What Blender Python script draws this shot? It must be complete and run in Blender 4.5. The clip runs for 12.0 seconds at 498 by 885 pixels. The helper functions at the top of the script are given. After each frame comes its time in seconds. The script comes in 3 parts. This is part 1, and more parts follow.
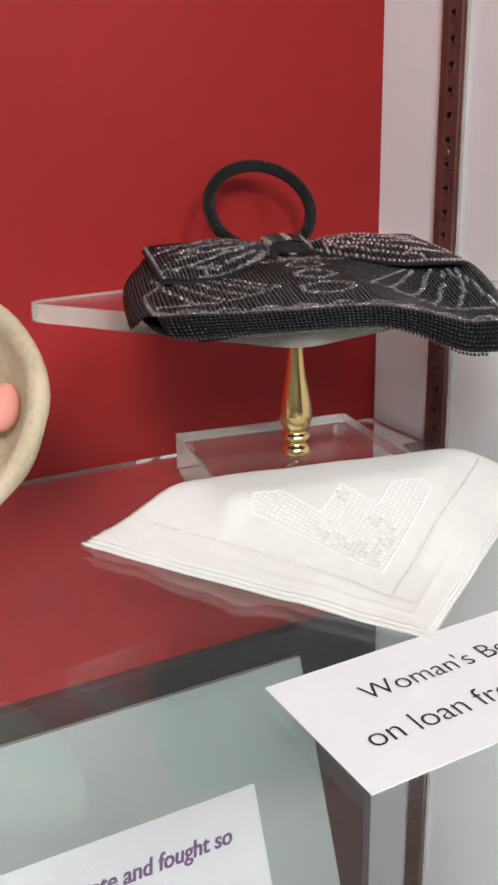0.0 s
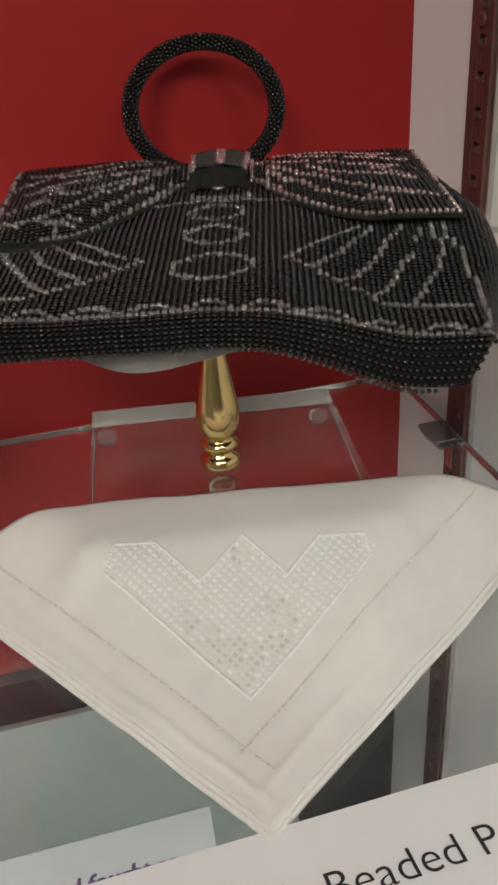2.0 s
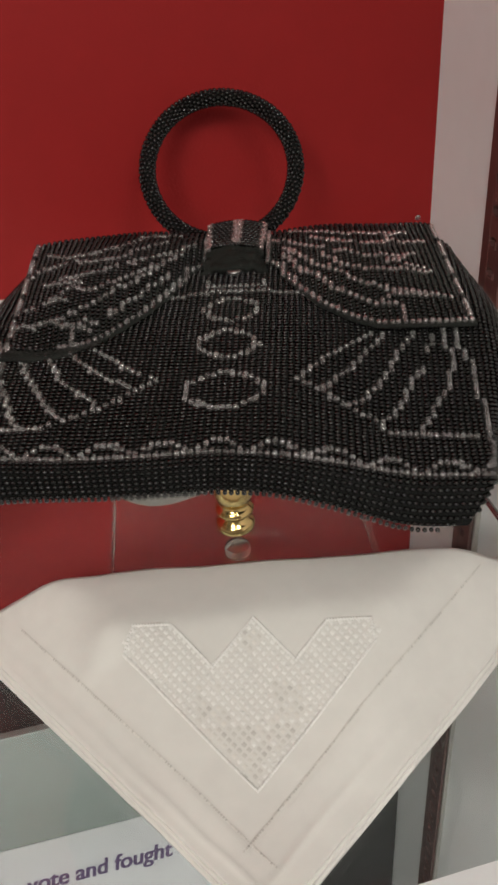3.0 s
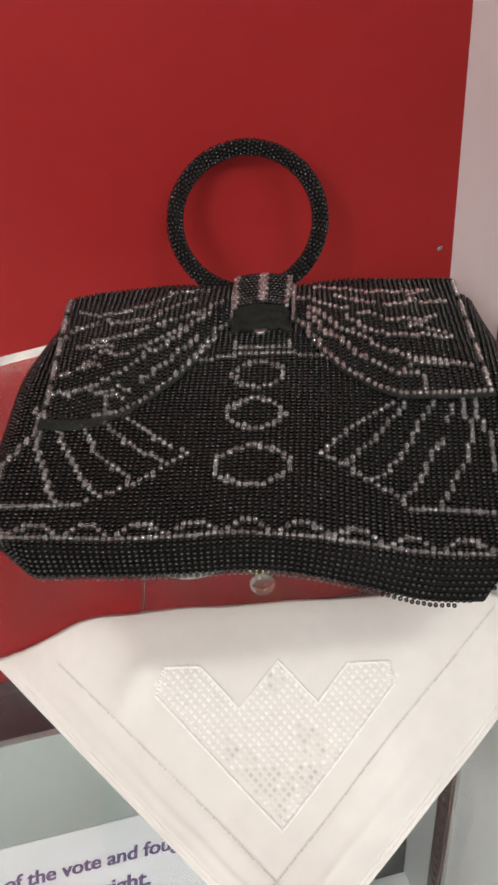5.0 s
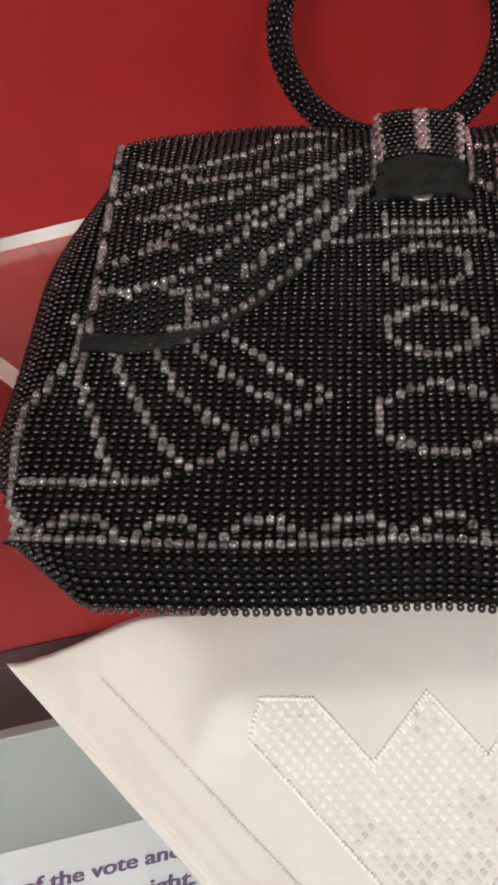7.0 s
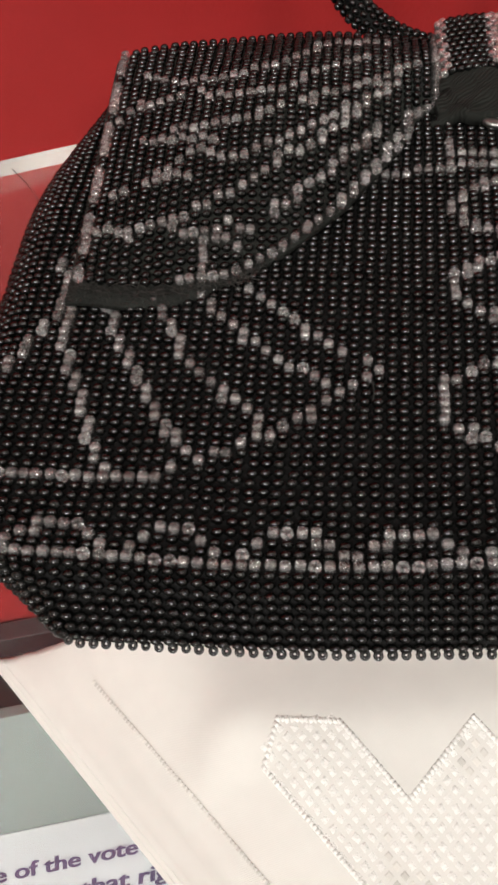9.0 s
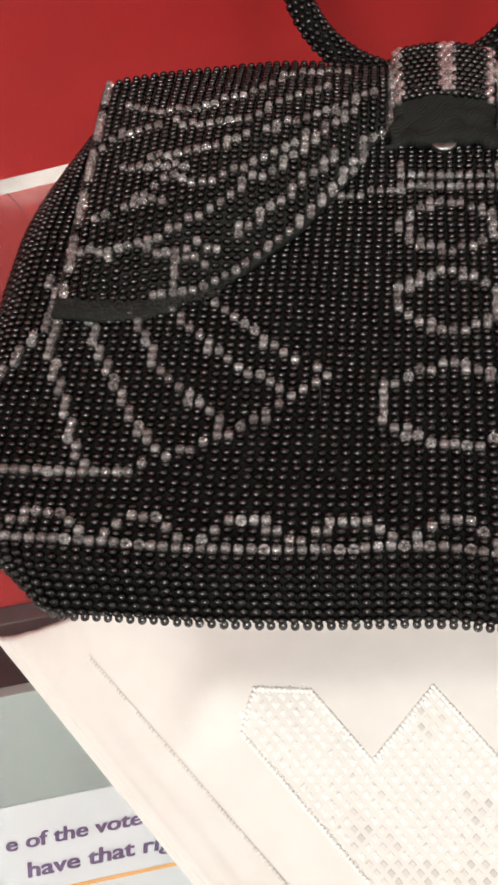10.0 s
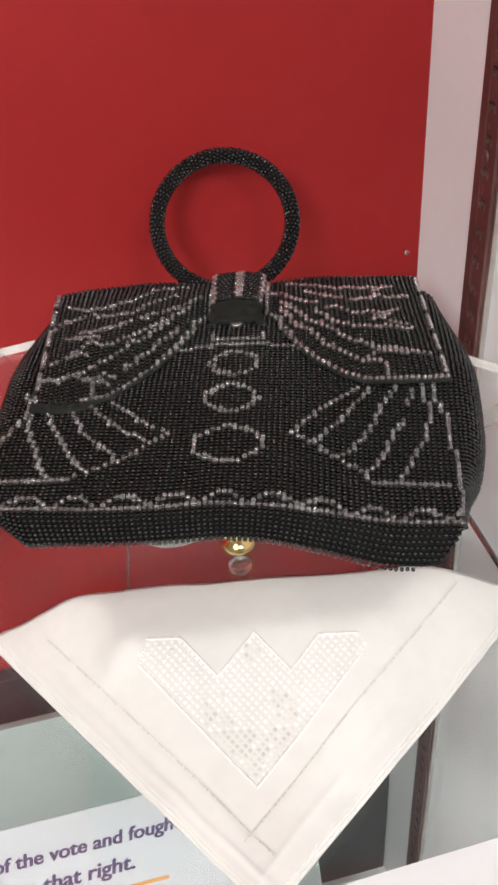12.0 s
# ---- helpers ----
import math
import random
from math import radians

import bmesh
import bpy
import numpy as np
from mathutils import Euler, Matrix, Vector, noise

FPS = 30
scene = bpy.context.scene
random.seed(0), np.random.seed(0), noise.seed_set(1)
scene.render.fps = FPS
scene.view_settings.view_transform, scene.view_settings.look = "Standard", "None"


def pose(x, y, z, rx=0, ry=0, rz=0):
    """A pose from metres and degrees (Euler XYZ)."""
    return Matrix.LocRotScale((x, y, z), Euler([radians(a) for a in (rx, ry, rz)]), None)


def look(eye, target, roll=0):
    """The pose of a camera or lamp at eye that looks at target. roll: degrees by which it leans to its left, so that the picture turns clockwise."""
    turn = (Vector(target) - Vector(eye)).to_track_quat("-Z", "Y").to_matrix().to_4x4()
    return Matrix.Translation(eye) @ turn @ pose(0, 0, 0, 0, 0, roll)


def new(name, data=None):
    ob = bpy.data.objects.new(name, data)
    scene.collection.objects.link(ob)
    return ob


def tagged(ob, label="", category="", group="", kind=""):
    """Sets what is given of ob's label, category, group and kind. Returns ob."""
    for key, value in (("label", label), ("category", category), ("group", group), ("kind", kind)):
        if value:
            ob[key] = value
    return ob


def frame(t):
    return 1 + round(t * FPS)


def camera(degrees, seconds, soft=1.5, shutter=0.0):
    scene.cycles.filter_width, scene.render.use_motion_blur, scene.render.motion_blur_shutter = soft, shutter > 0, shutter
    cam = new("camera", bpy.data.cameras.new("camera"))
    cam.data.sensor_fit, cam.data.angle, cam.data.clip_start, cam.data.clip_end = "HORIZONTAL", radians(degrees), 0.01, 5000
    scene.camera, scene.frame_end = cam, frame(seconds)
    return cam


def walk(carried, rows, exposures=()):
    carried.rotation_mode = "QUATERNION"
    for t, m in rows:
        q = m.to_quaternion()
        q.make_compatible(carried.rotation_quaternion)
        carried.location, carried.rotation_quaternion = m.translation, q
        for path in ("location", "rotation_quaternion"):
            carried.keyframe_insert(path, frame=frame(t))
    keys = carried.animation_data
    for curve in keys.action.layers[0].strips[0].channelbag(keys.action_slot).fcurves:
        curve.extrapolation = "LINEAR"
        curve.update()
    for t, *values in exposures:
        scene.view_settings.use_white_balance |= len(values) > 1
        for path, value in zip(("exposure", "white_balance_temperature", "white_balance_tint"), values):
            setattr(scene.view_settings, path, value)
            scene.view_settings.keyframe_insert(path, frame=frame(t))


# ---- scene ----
cam = camera(30.3, 12.0, soft=2.8)
METRES, EYE, TILT, LEAN, TURN = 0.70, 1.23529, 0.0, 0.0, -27.0
ROWS = [
    (0.0, 0.0, 0.0, 0.0, -0.37, -18.71, 1.09),
    (0.5, 0.0459, 0.0676, 0.0065, -0.3, -19.03, 1.63),
    (1.0, 0.0958, 0.1089, 0.0088, 3.51, -19.28, 1.39),
    (1.5, 0.1382, 0.1529, 0.0198, 7.48, -21.05, 1.85),
    (2.0, 0.1499, 0.2293, 0.0289, 11.11, -29.2, 2.74),
    (2.5, 0.1478, 0.255, 0.0694, 12.38, -34.25, 3.03),
    (3.0, 0.1539, 0.2741, 0.1227, 13.01, -36.19, 3.19),
    (5.0, 0.1479, 0.2955, 0.1836, 13.93, -39.96, 3.78),
    (5.5, 0.1502, 0.2955, 0.1849, 14.15, -40.37, 3.89),
    (6.0, 0.1258, 0.3127, 0.1553, 14.23, -41.52, 3.94),
    (6.5, 0.0806, 0.3714, 0.1035, 14.21, -43.78, 3.71),
    (7.0, 0.0583, 0.4148, 0.0846, 14.62, -46.12, 3.26),
    (7.5, 0.0532, 0.4363, 0.0646, 15.24, -47.08, 2.9),
    (9.5, 0.0417, 0.4573, 0.0494, 16.45, -49.64, 3.38),
    (10.0, 0.0602, 0.4453, 0.0717, 16.57, -49.93, 3.83),
    (10.5, 0.1012, 0.419, 0.1044, 16.26, -48.17, 4.05),
    (11.0, 0.1325, 0.3743, 0.1436, 15.7, -43.81, 3.96),
    (11.5, 0.1587, 0.3171, 0.1698, 14.48, -40.21, 3.56),
    (12.0, 0.1631, 0.2573, 0.1916, 13.14, -38.81, 3.34),
]
walk(cam, [(t, pose(0, 0, EYE, TILT, LEAN, TURN) @ pose(METRES * x, METRES * y, METRES * z, 90 + pitch, roll, yaw)) for t, x, y, z, yaw, pitch, roll in ROWS],
     exposures=[(0.0, -0.05, 6350, 8), (0.5, -0.4, 6450, 7), (1.0, -0.45, 6500, 7), (1.5, -0.5, 6650, 8), (2.0, -0.82, 6950, 7), (2.5, -0.87, 6950, 7), (3.0, -0.75, 6950, 8), (5.0, -0.2, 6700, 10), (5.5, -0.2, 6700, 10),
                (6.5, -0.3, 6800, 10), (7.0, -0.28, 6800, 10), (9.5, -0.02, 6850, 10), (10.5, 0.1, 6750, 10), (11.0, 0.1, 6650, 10), (12.0, 0.0, 6550, 10)])

# All places below are drawn in units of K metres, with z up from the floor.
K = 0.70 / 0.85

# ---- light ----
world = bpy.data.worlds.new("room_air")
scene.world = world
world.use_nodes = True
world.node_tree.nodes["Background"].inputs[0].default_value = (0.9, 0.95, 1.0, 1)
world.node_tree.nodes["Background"].inputs[1].default_value = 0.05


def area_lamp(name, place, target, w, h, watts, colour):
    d = bpy.data.lights.new(name, "AREA")
    d.shape, d.size, d.size_y, d.energy, d.color = "RECTANGLE", w * K, h * K, watts, colour
    ob = new(name, d)
    ob.matrix_world = look(Vector(place) * K, Vector(target) * K)
    return ob


area_lamp("case_lamp", (-0.20, -0.04, 2.18), (0.15, 0.45, 1.3), 0.9, 0.10, 1.0, (1.0, 0.97, 0.94))
area_lamp("ceiling_lamp", (-0.75, -1.55, 3.04), (0.3, 0.5, 1.4), 0.7, 0.5, 46.0, (1.0, 0.985, 0.97))
area_lamp("ceiling_lamp", (0.58, -1.50, 3.04), (0.25, 0.45, 1.35), 0.7, 0.5, 28.0, (1.0, 0.985, 0.97))
area_lamp("ceiling_lamp", (-1.4, -2.9, 3.05), (-1.4, -2.9, 0.0), 1.2, 0.6, 26.0, (1.0, 0.985, 0.97))


# ---- materials ----
def material(name, colour, rough=0.5, metal=0.0, vary=0.0, scale=20.0, bump=0.0, bump_scale=200.0, coat=0.0, trans=0.0, ior=1.5, spec=0.5, per="", sheen=0.0, stain=0.0):
    m = bpy.data.materials.new(name)
    m.use_nodes = True
    n, l = m.node_tree.nodes, m.node_tree.links
    b = n["Principled BSDF"]
    b.inputs["Base Color"].default_value = (*colour, 1)
    b.inputs["Roughness"].default_value = rough
    b.inputs["Metallic"].default_value = metal
    b.inputs["Coat Weight"].default_value = coat
    b.inputs["Transmission Weight"].default_value = trans
    b.inputs["IOR"].default_value = ior
    b.inputs["Specular IOR Level"].default_value = spec
    b.inputs["Sheen Weight"].default_value = sheen
    coord = n.new("ShaderNodeTexCoord")
    if vary or per or stain:
        mix = n.new("ShaderNodeMix")
        mix.data_type, mix.blend_type = "RGBA", "MIX"
        mix.inputs["A"].default_value = (*[c * (1 - vary) for c in colour], 1)
        mix.inputs["B"].default_value = (*[min(1, c * (1 + vary)) for c in colour], 1)
        if per == "island":
            src = n.new("ShaderNodeNewGeometry")
            l.new(src.outputs["Random Per Island"], mix.inputs["Factor"])
        elif per == "object":
            src = n.new("ShaderNodeObjectInfo")
            l.new(src.outputs["Random"], mix.inputs["Factor"])
        else:
            tex = n.new("ShaderNodeTexNoise")
            tex.inputs["Scale"].default_value, tex.inputs["Detail"].default_value = scale, 6
            fine = n.new("ShaderNodeTexNoise")
            fine.inputs["Scale"].default_value, fine.inputs["Detail"].default_value = scale * 14, 3
            add = n.new("ShaderNodeMath")
            add.operation = "MULTIPLY_ADD"
            l.new(coord.outputs["Object"], tex.inputs["Vector"])
            l.new(coord.outputs["Object"], fine.inputs["Vector"])
            l.new(fine.outputs["Fac"], add.inputs[0])
            add.inputs[1].default_value = 0.35
            l.new(tex.outputs["Fac"], add.inputs[2])
            ramp = n.new("ShaderNodeMapRange")
            ramp.inputs[1].default_value, ramp.inputs[2].default_value = 0.4, 0.95
            l.new(add.outputs[0], ramp.inputs[0])
            l.new(ramp.outputs[0], mix.inputs["Factor"])
            if not trans:
                rr = n.new("ShaderNodeMapRange")
                rr.inputs[3].default_value, rr.inputs[4].default_value = rough * 0.85, min(1, rough * 1.2)
                l.new(tex.outputs["Fac"], rr.inputs[0])
                l.new(rr.outputs[0], b.inputs["Roughness"])
        l.new(mix.outputs["Result"], b.inputs["Base Color"])
    if bump:
        bt = n.new("ShaderNodeTexNoise")
        bt.inputs["Scale"].default_value, bt.inputs["Detail"].default_value = bump_scale, 4
        bn = n.new("ShaderNodeBump")
        bn.inputs["Strength"].default_value, bn.inputs["Distance"].default_value = bump, 0.001
        l.new(coord.outputs["Object"], bt.inputs["Vector"])
        l.new(bt.outputs["Fac"], bn.inputs["Height"])
        l.new(bn.outputs["Normal"], b.inputs["Normal"])
    return m


def woven(name, colour, pitch, strength, vary, angle=32, ribs="XY", sheen=0.3):
    """Cloth with crossed threads of that pitch in metres and a soft mottle."""
    m = material(name, colour, 0.9, vary=vary, scale=9.0, sheen=sheen, spec=0.2)
    n, l = m.node_tree.nodes, m.node_tree.links
    coord = n.new("ShaderNodeTexCoord")
    turn = n.new("ShaderNodeMapping")
    turn.inputs["Rotation"].default_value = (0, 0, radians(angle))
    l.new(coord.outputs["Object"], turn.inputs["Vector"])
    waves = []
    for d in ribs:
        w = n.new("ShaderNodeTexWave")
        w.bands_direction = d
        w.inputs["Scale"].default_value, w.inputs["Distortion"].default_value = 0.314 / pitch, 1.5
        l.new(turn.outputs["Vector"], w.inputs["Vector"])
        waves.append(w)
    add = n.new("ShaderNodeMath")
    l.new(waves[0].outputs["Fac"], add.inputs[0])
    l.new(waves[-1].outputs["Fac"], add.inputs[1])
    bn = n.new("ShaderNodeBump")
    bn.inputs["Strength"].default_value, bn.inputs["Distance"].default_value = strength, 0.0003
    l.new(add.outputs[0], bn.inputs["Height"])
    l.new(bn.outputs["Normal"], n["Principled BSDF"].inputs["Normal"])
    return m


RED = material("red_paint", (0.276, 0.0120, 0.0125), 0.55, vary=0.10, scale=5, bump=0.12, bump_scale=700, spec=0.25)
WHITE = material("white_laminate", (0.87, 0.875, 0.885), 0.5, vary=0.04, scale=6, bump=0.08, bump_scale=400)
ROOM = material("room_paint", (0.32, 0.315, 0.30), 0.9, vary=0.05, scale=2)
CARPET = material("carpet", (0.16, 0.14, 0.13), 0.95, vary=0.3, scale=30)
# Greenish tint, deepened to stand in for the shade cast below the shelf.
GLASS = material("shelf_glass", (0.86, 0.91, 0.895), 0.0, trans=0.985, ior=1.5)
ACRYLIC = material("acrylic", (0.99, 0.985, 0.975), 0.015, trans=0.985, ior=1.49)
FROST = material("sanded_acrylic_edge", (0.95, 0.90, 0.83), 0.12, trans=0.78, ior=1.49, vary=0.05, scale=40)
EDGE = material("dark_glass_edge", (0.12, 0.135, 0.13), 0.25, vary=0.2, scale=60)
PAD = material("clear_rubber", (0.9, 0.9, 0.88), 0.12, trans=0.94, ior=1.45)
BRASS = material("polished_brass", (0.84, 0.63, 0.28), 0.15, metal=1.0, vary=0.12, scale=60, bump=0.05, bump_scale=300)
BROWN = material("brown_metal", (0.15, 0.072, 0.065), 0.38, metal=0.35, vary=0.25, scale=60, bump=0.1, bump_scale=500)
DARK = material("slot_shadow_metal", (0.02, 0.012, 0.012), 0.6, metal=0.2, vary=0.2, scale=80)
STEEL = material("bright_steel", (0.66, 0.64, 0.60), 0.3, metal=1.0, vary=0.1, scale=80)
STAMP = material("stamped_metal", (0.30, 0.20, 0.18), 0.35, metal=0.6, vary=0.2, scale=80)
NICKEL = material("grey_steel", (0.30, 0.30, 0.29), 0.38, metal=1.0, vary=0.12, scale=60)
PAPER = material("card_paper", (0.79, 0.80, 0.81), 0.75, vary=0.02, scale=40, bump=0.05, bump_scale=900)
PAGE = material("page_paper", (0.62, 0.62, 0.65), 0.5, vary=0.03, scale=40)
INK = material("black_ink", (0.025, 0.022, 0.026), 0.6, vary=0.2, scale=300)
PURPLE = material("purple_ink", (0.10, 0.062, 0.15), 0.6, vary=0.15, scale=200)
ORANGE = material("orange_ink", (0.75, 0.36, 0.12), 0.6, vary=0.15, scale=100)
BOARD = material("grey_green_board", (0.265, 0.30, 0.295), 0.55, vary=0.05, scale=8, bump=0.05, bump_scale=500)
BLACK = material("black_board", (0.02, 0.018, 0.02), 0.55, vary=0.3, scale=15)
LINEN = woven("linen", (0.745, 0.73, 0.695), 0.0003, 0.12, 0.08)
THREAD = material("white_thread", (0.86, 0.85, 0.82), 0.85, vary=0.05, per="island", bump=0.4, bump_scale=2500)
GAP = material("drawn_thread", (0.69, 0.67, 0.63), 0.95, vary=0.15, per="island")
JET = material("black_glass_bead", (0.006, 0.0063, 0.006), 0.09, vary=0.5, per="island", spec=0.5)
CLEAR = material("clear_glass_bead", (0.79, 0.755, 0.745), 0.03, vary=0.35, per="island", spec=0.9, trans=0.89, ior=1.5)
SMOKE = material("smoky_glass_bead", (0.035, 0.037, 0.037), 0.1, vary=0.4, per="island", spec=0.6, trans=0.35, ior=1.5)
CLOTH = material("black_cloth", (0.011, 0.011, 0.011), 0.95, vary=0.3, scale=300, bump=0.5, bump_scale=1500, spec=0.1)
RIBBON = material("black_grosgrain", (0.017, 0.0185, 0.0165), 0.9, vary=0.45, scale=160, bump=1.0, bump_scale=1300, spec=0.2)
GROSGRAIN = woven("ribbed_ribbon", (0.014, 0.0155, 0.0135), 0.0007, 0.35, 0.4, -17, "Y", 0.0)
FELT = material("dark_thread", (0.03, 0.03, 0.028), 0.9, vary=0.4, per="island", spec=0.2)
STRAW = material("pale_wood", (0.50, 0.405, 0.285), 0.8, vary=0.32, scale=35, bump=0.7, bump_scale=220)
PINK = material("pink_cloth", (0.72, 0.30, 0.24), 0.85, vary=0.1, scale=60)


# ---- builders ----
def mesh_of(name, bm, mat, smooth=True):
    me = bpy.data.meshes.new(name)
    bm.to_mesh(me)
    bm.free()
    me.materials.append(mat)
    me.polygons.foreach_set("use_smooth", [smooth] * len(me.polygons))
    return me


def place_of(o):
    return Vector(o.location) + (place_of(o.parent) if o.parent else Vector())


def part(name, bm, mat, parent=None, label="", smooth=False):
    """Link a bmesh drawn in units as one mesh object, in place, under a thing."""
    here = place_of(parent) if parent else Vector()
    bmesh.ops.transform(bm, matrix=Matrix.Translation(-here) @ Matrix.Scale(K, 4), verts=bm.verts)
    ob = new(name, mesh_of(name, bm, mat, smooth))
    ob.parent = parent
    return tagged(ob, label)


def thing(name, base, label, category, group="", kind=""):
    ob = new(name)
    ob.location = Vector(base) * K
    ob.empty_display_size = 0.02
    return tagged(ob, label, category, group, kind)


def alone(name, bm, mat, label, category, kind="", smooth=False):
    return tagged(part(name, bm, mat, None, label, smooth), label, category, "", kind)


def box(x0, x1, y0, y1, z0, z1, bevel=0.0, bm=None):
    bm = bm or bmesh.new()
    got = bmesh.ops.create_cube(bm, size=1.0, matrix=Matrix.Translation(((x0 + x1) / 2, (y0 + y1) / 2, (z0 + z1) / 2)) @ Matrix.Diagonal((x1 - x0, y1 - y0, z1 - z0, 1)))
    if bevel:
        edges = list({e for v in got["verts"] for e in v.link_edges})
        bmesh.ops.bevel(bm, geom=edges, offset=bevel, segments=2, profile=0.5, affect="EDGES")
    return bm


def prism(points, z0, z1, bevel=0.0, bm=None):
    bm = bm or bmesh.new()
    low = [bm.verts.new((x, y, z0)) for x, y in points]
    top = [bm.verts.new((x, y, z1)) for x, y in points]
    n = len(points)
    bm.faces.new(low[::-1])
    cap = bm.faces.new(top)
    for i in range(n):
        bm.faces.new((low[i], low[(i + 1) % n], top[(i + 1) % n], top[i]))
    if bevel:
        rim = list(cap.edges)
        bmesh.ops.bevel(bm, geom=rim, offset=bevel, segments=2, profile=0.5, affect="EDGES")
    return bm


def rounded(points, r, steps=6):
    """A polygon with its corners rounded by r."""
    out = []
    n = len(points)
    for i in range(n):
        p, a, b = Vector(points[i]), Vector(points[i - 1]), Vector(points[(i + 1) % n])
        s, e = p + (a - p).normalized() * r, p + (b - p).normalized() * r
        for k in range(steps + 1):
            t = k / steps
            q = s * (1 - t) ** 2 + p * 2 * t * (1 - t) + e * t * t
            out.append((q.x, q.y))
    return out


def lathe(profile, x, y, n=40, bm=None):
    bm = bm or bmesh.new()
    rings = [[bm.verts.new((x + r * math.cos(2 * math.pi * k / n), y + r * math.sin(2 * math.pi * k / n), z)) for k in range(n)] for r, z in profile]
    for a, b in zip(rings, rings[1:]):
        for k in range(n):
            bm.faces.new((a[k], a[(k + 1) % n], b[(k + 1) % n], b[k]))
    bm.faces.new(rings[0][::-1])
    bm.faces.new(rings[-1])
    return bm


def sheet(rows, thick=0.0, bm=None):
    """A grid of points as one surface, with an underside when thick."""
    bm = bm or bmesh.new()
    grids = [[[bm.verts.new(p) for p in row] for row in rows]]
    if thick:
        grids.append([[bm.verts.new((p[0], p[1], p[2] - thick)) for p in row] for row in rows])
    nr, nc = len(rows), len(rows[0])
    for g, grid in enumerate(grids):
        for i in range(nr - 1):
            for j in range(nc - 1):
                f = (grid[i][j], grid[i][j + 1], grid[i + 1][j + 1], grid[i + 1][j])
                bm.faces.new(f if g == 0 else f[::-1])
    if thick:
        a, b = grids
        rim = [(0, j) for j in range(nc)] + [(i, nc - 1) for i in range(1, nr)] + [(nr - 1, j) for j in range(nc - 2, -1, -1)] + [(i, 0) for i in range(nr - 2, 0, -1)]
        for (i, j), (k, m) in zip(rim, rim[1:] + rim[:1]):
            bm.faces.new((a[i][j], b[i][j], b[k][m], a[k][m]))
    return bm


def lettering(text, width, slant=0.0, bold=0.0):
    """The words as a flat mesh, from x = 0 to width, baseline at y = 0, in units."""
    c = bpy.data.curves.new("lettering", "FONT")
    c.body, c.size, c.shear, c.offset = text, 1.0, slant, bold
    ob = bpy.data.objects.new("lettering", c)
    scene.collection.objects.link(ob)
    bpy.context.view_layer.update()
    me = bpy.data.meshes.new_from_object(ob.evaluated_get(bpy.context.evaluated_depsgraph_get()))
    bpy.data.objects.remove(ob)
    bm = bmesh.new()
    bm.from_mesh(me)
    bpy.data.meshes.remove(me)
    x0, x1 = min(v.co.x for v in bm.verts), max(v.co.x for v in bm.verts)
    s = width / (x1 - x0)
    bmesh.ops.transform(bm, matrix=Matrix.Scale(s, 4) @ Matrix.Translation((-x0, 0, 0)), verts=bm.verts)
    return bm


def dull_edges(ob, mat):
    """The sawn edges of a clear slab: every upright face takes the second material."""
    ob.data.materials.append(mat)
    for f in ob.data.polygons:
        if abs(f.normal.z) < 0.3:
            f.material_index = 1


# ---- structure ----
alone("floor", box(-2.2, 1.9, -3.8, 0.8, -0.06, 0.0), CARPET, "dark grey carpeted museum floor", "floor", "structure")
alone("ceiling", box(-2.2, 1.9, -3.8, 0.8, 3.1, 3.2), ROOM, "plain off-white ceiling of the museum room", "ceiling", "structure")
alone("wall_south", box(-2.2, 1.9, -3.9, -3.8, 0.0, 3.1), ROOM, "plain off-white painted wall of the room", "wall", "structure")
alone("wall_west", box(-2.3, -2.2, -3.8, 0.8, 0.0, 3.1), ROOM, "plain off-white painted wall of the room", "wall", "structure")
alone("wall_east", box(1.9, 2.0, -3.8, 0.8, 0.0, 3.1), ROOM, "plain off-white painted wall of the room", "wall", "structure")
alone("wall_north", box(-2.2, 1.9, 0.8, 0.9, 0.0, 3.1), ROOM, "plain off-white painted wall behind the display case", "wall", "structure")
alone("case_back", box(-1.25, 0.437, 0.621, 0.66, 0.62, 2.25), RED, "satin red painted back panel of the display case", "wall", "structure")
alone("case_side", box(0.437, 0.47, 0.0, 0.66, 0.62, 2.25), WHITE, "white laminate side panel of the display case", "wall", "structure")
alone("case_side", box(-1.283, -1.25, 0.0, 0.66, 0.62, 2.25), WHITE, "white laminate side panel of the display case", "wall", "structure")
alone("case_top", box(-1.283, 0.47, 0.0, 0.66, 2.252, 2.29), WHITE, "white laminate top of the display case", "wall", "structure")
alone("case_floor", box(-1.283, 0.47, 0.0, 0.66, 0.0, 0.618), WHITE, "white laminate plinth of the display case", "floor", "structure")

# ---- the glass shelf ----
SHELF = 1.268
shelf = thing("glass_shelf", (-0.4, 0.37, SHELF - 0.009), "clear glass shelf with polished edges on metal clips", "shelf")
pane = part("pane", box(-1.2435, 0.4295, 0.1015, 0.6155, SHELF - 0.009, SHELF), GLASS, shelf)
pane.visible_shadow = False
for x0, x1, y0, y1, mat, look_of in ((-1.2435, 0.4295, 0.6157, 0.6172, FROST, "milky polished glass edge"), (-1.2435, 0.4295, 0.0998, 0.1013, FROST, "milky polished glass edge"),
                                     (0.4297, 0.4312, 0.0998, 0.6172, EDGE, "dark glass edge against the side panel"), (-1.2452, -1.2437, 0.0998, 0.6172, EDGE, "dark glass edge against the side panel")):
    part("polished_edge", box(x0, x1, y0, y1, SHELF - 0.0089, SHELF - 0.0002, 0.0004), mat, shelf, look_of).visible_shadow = False


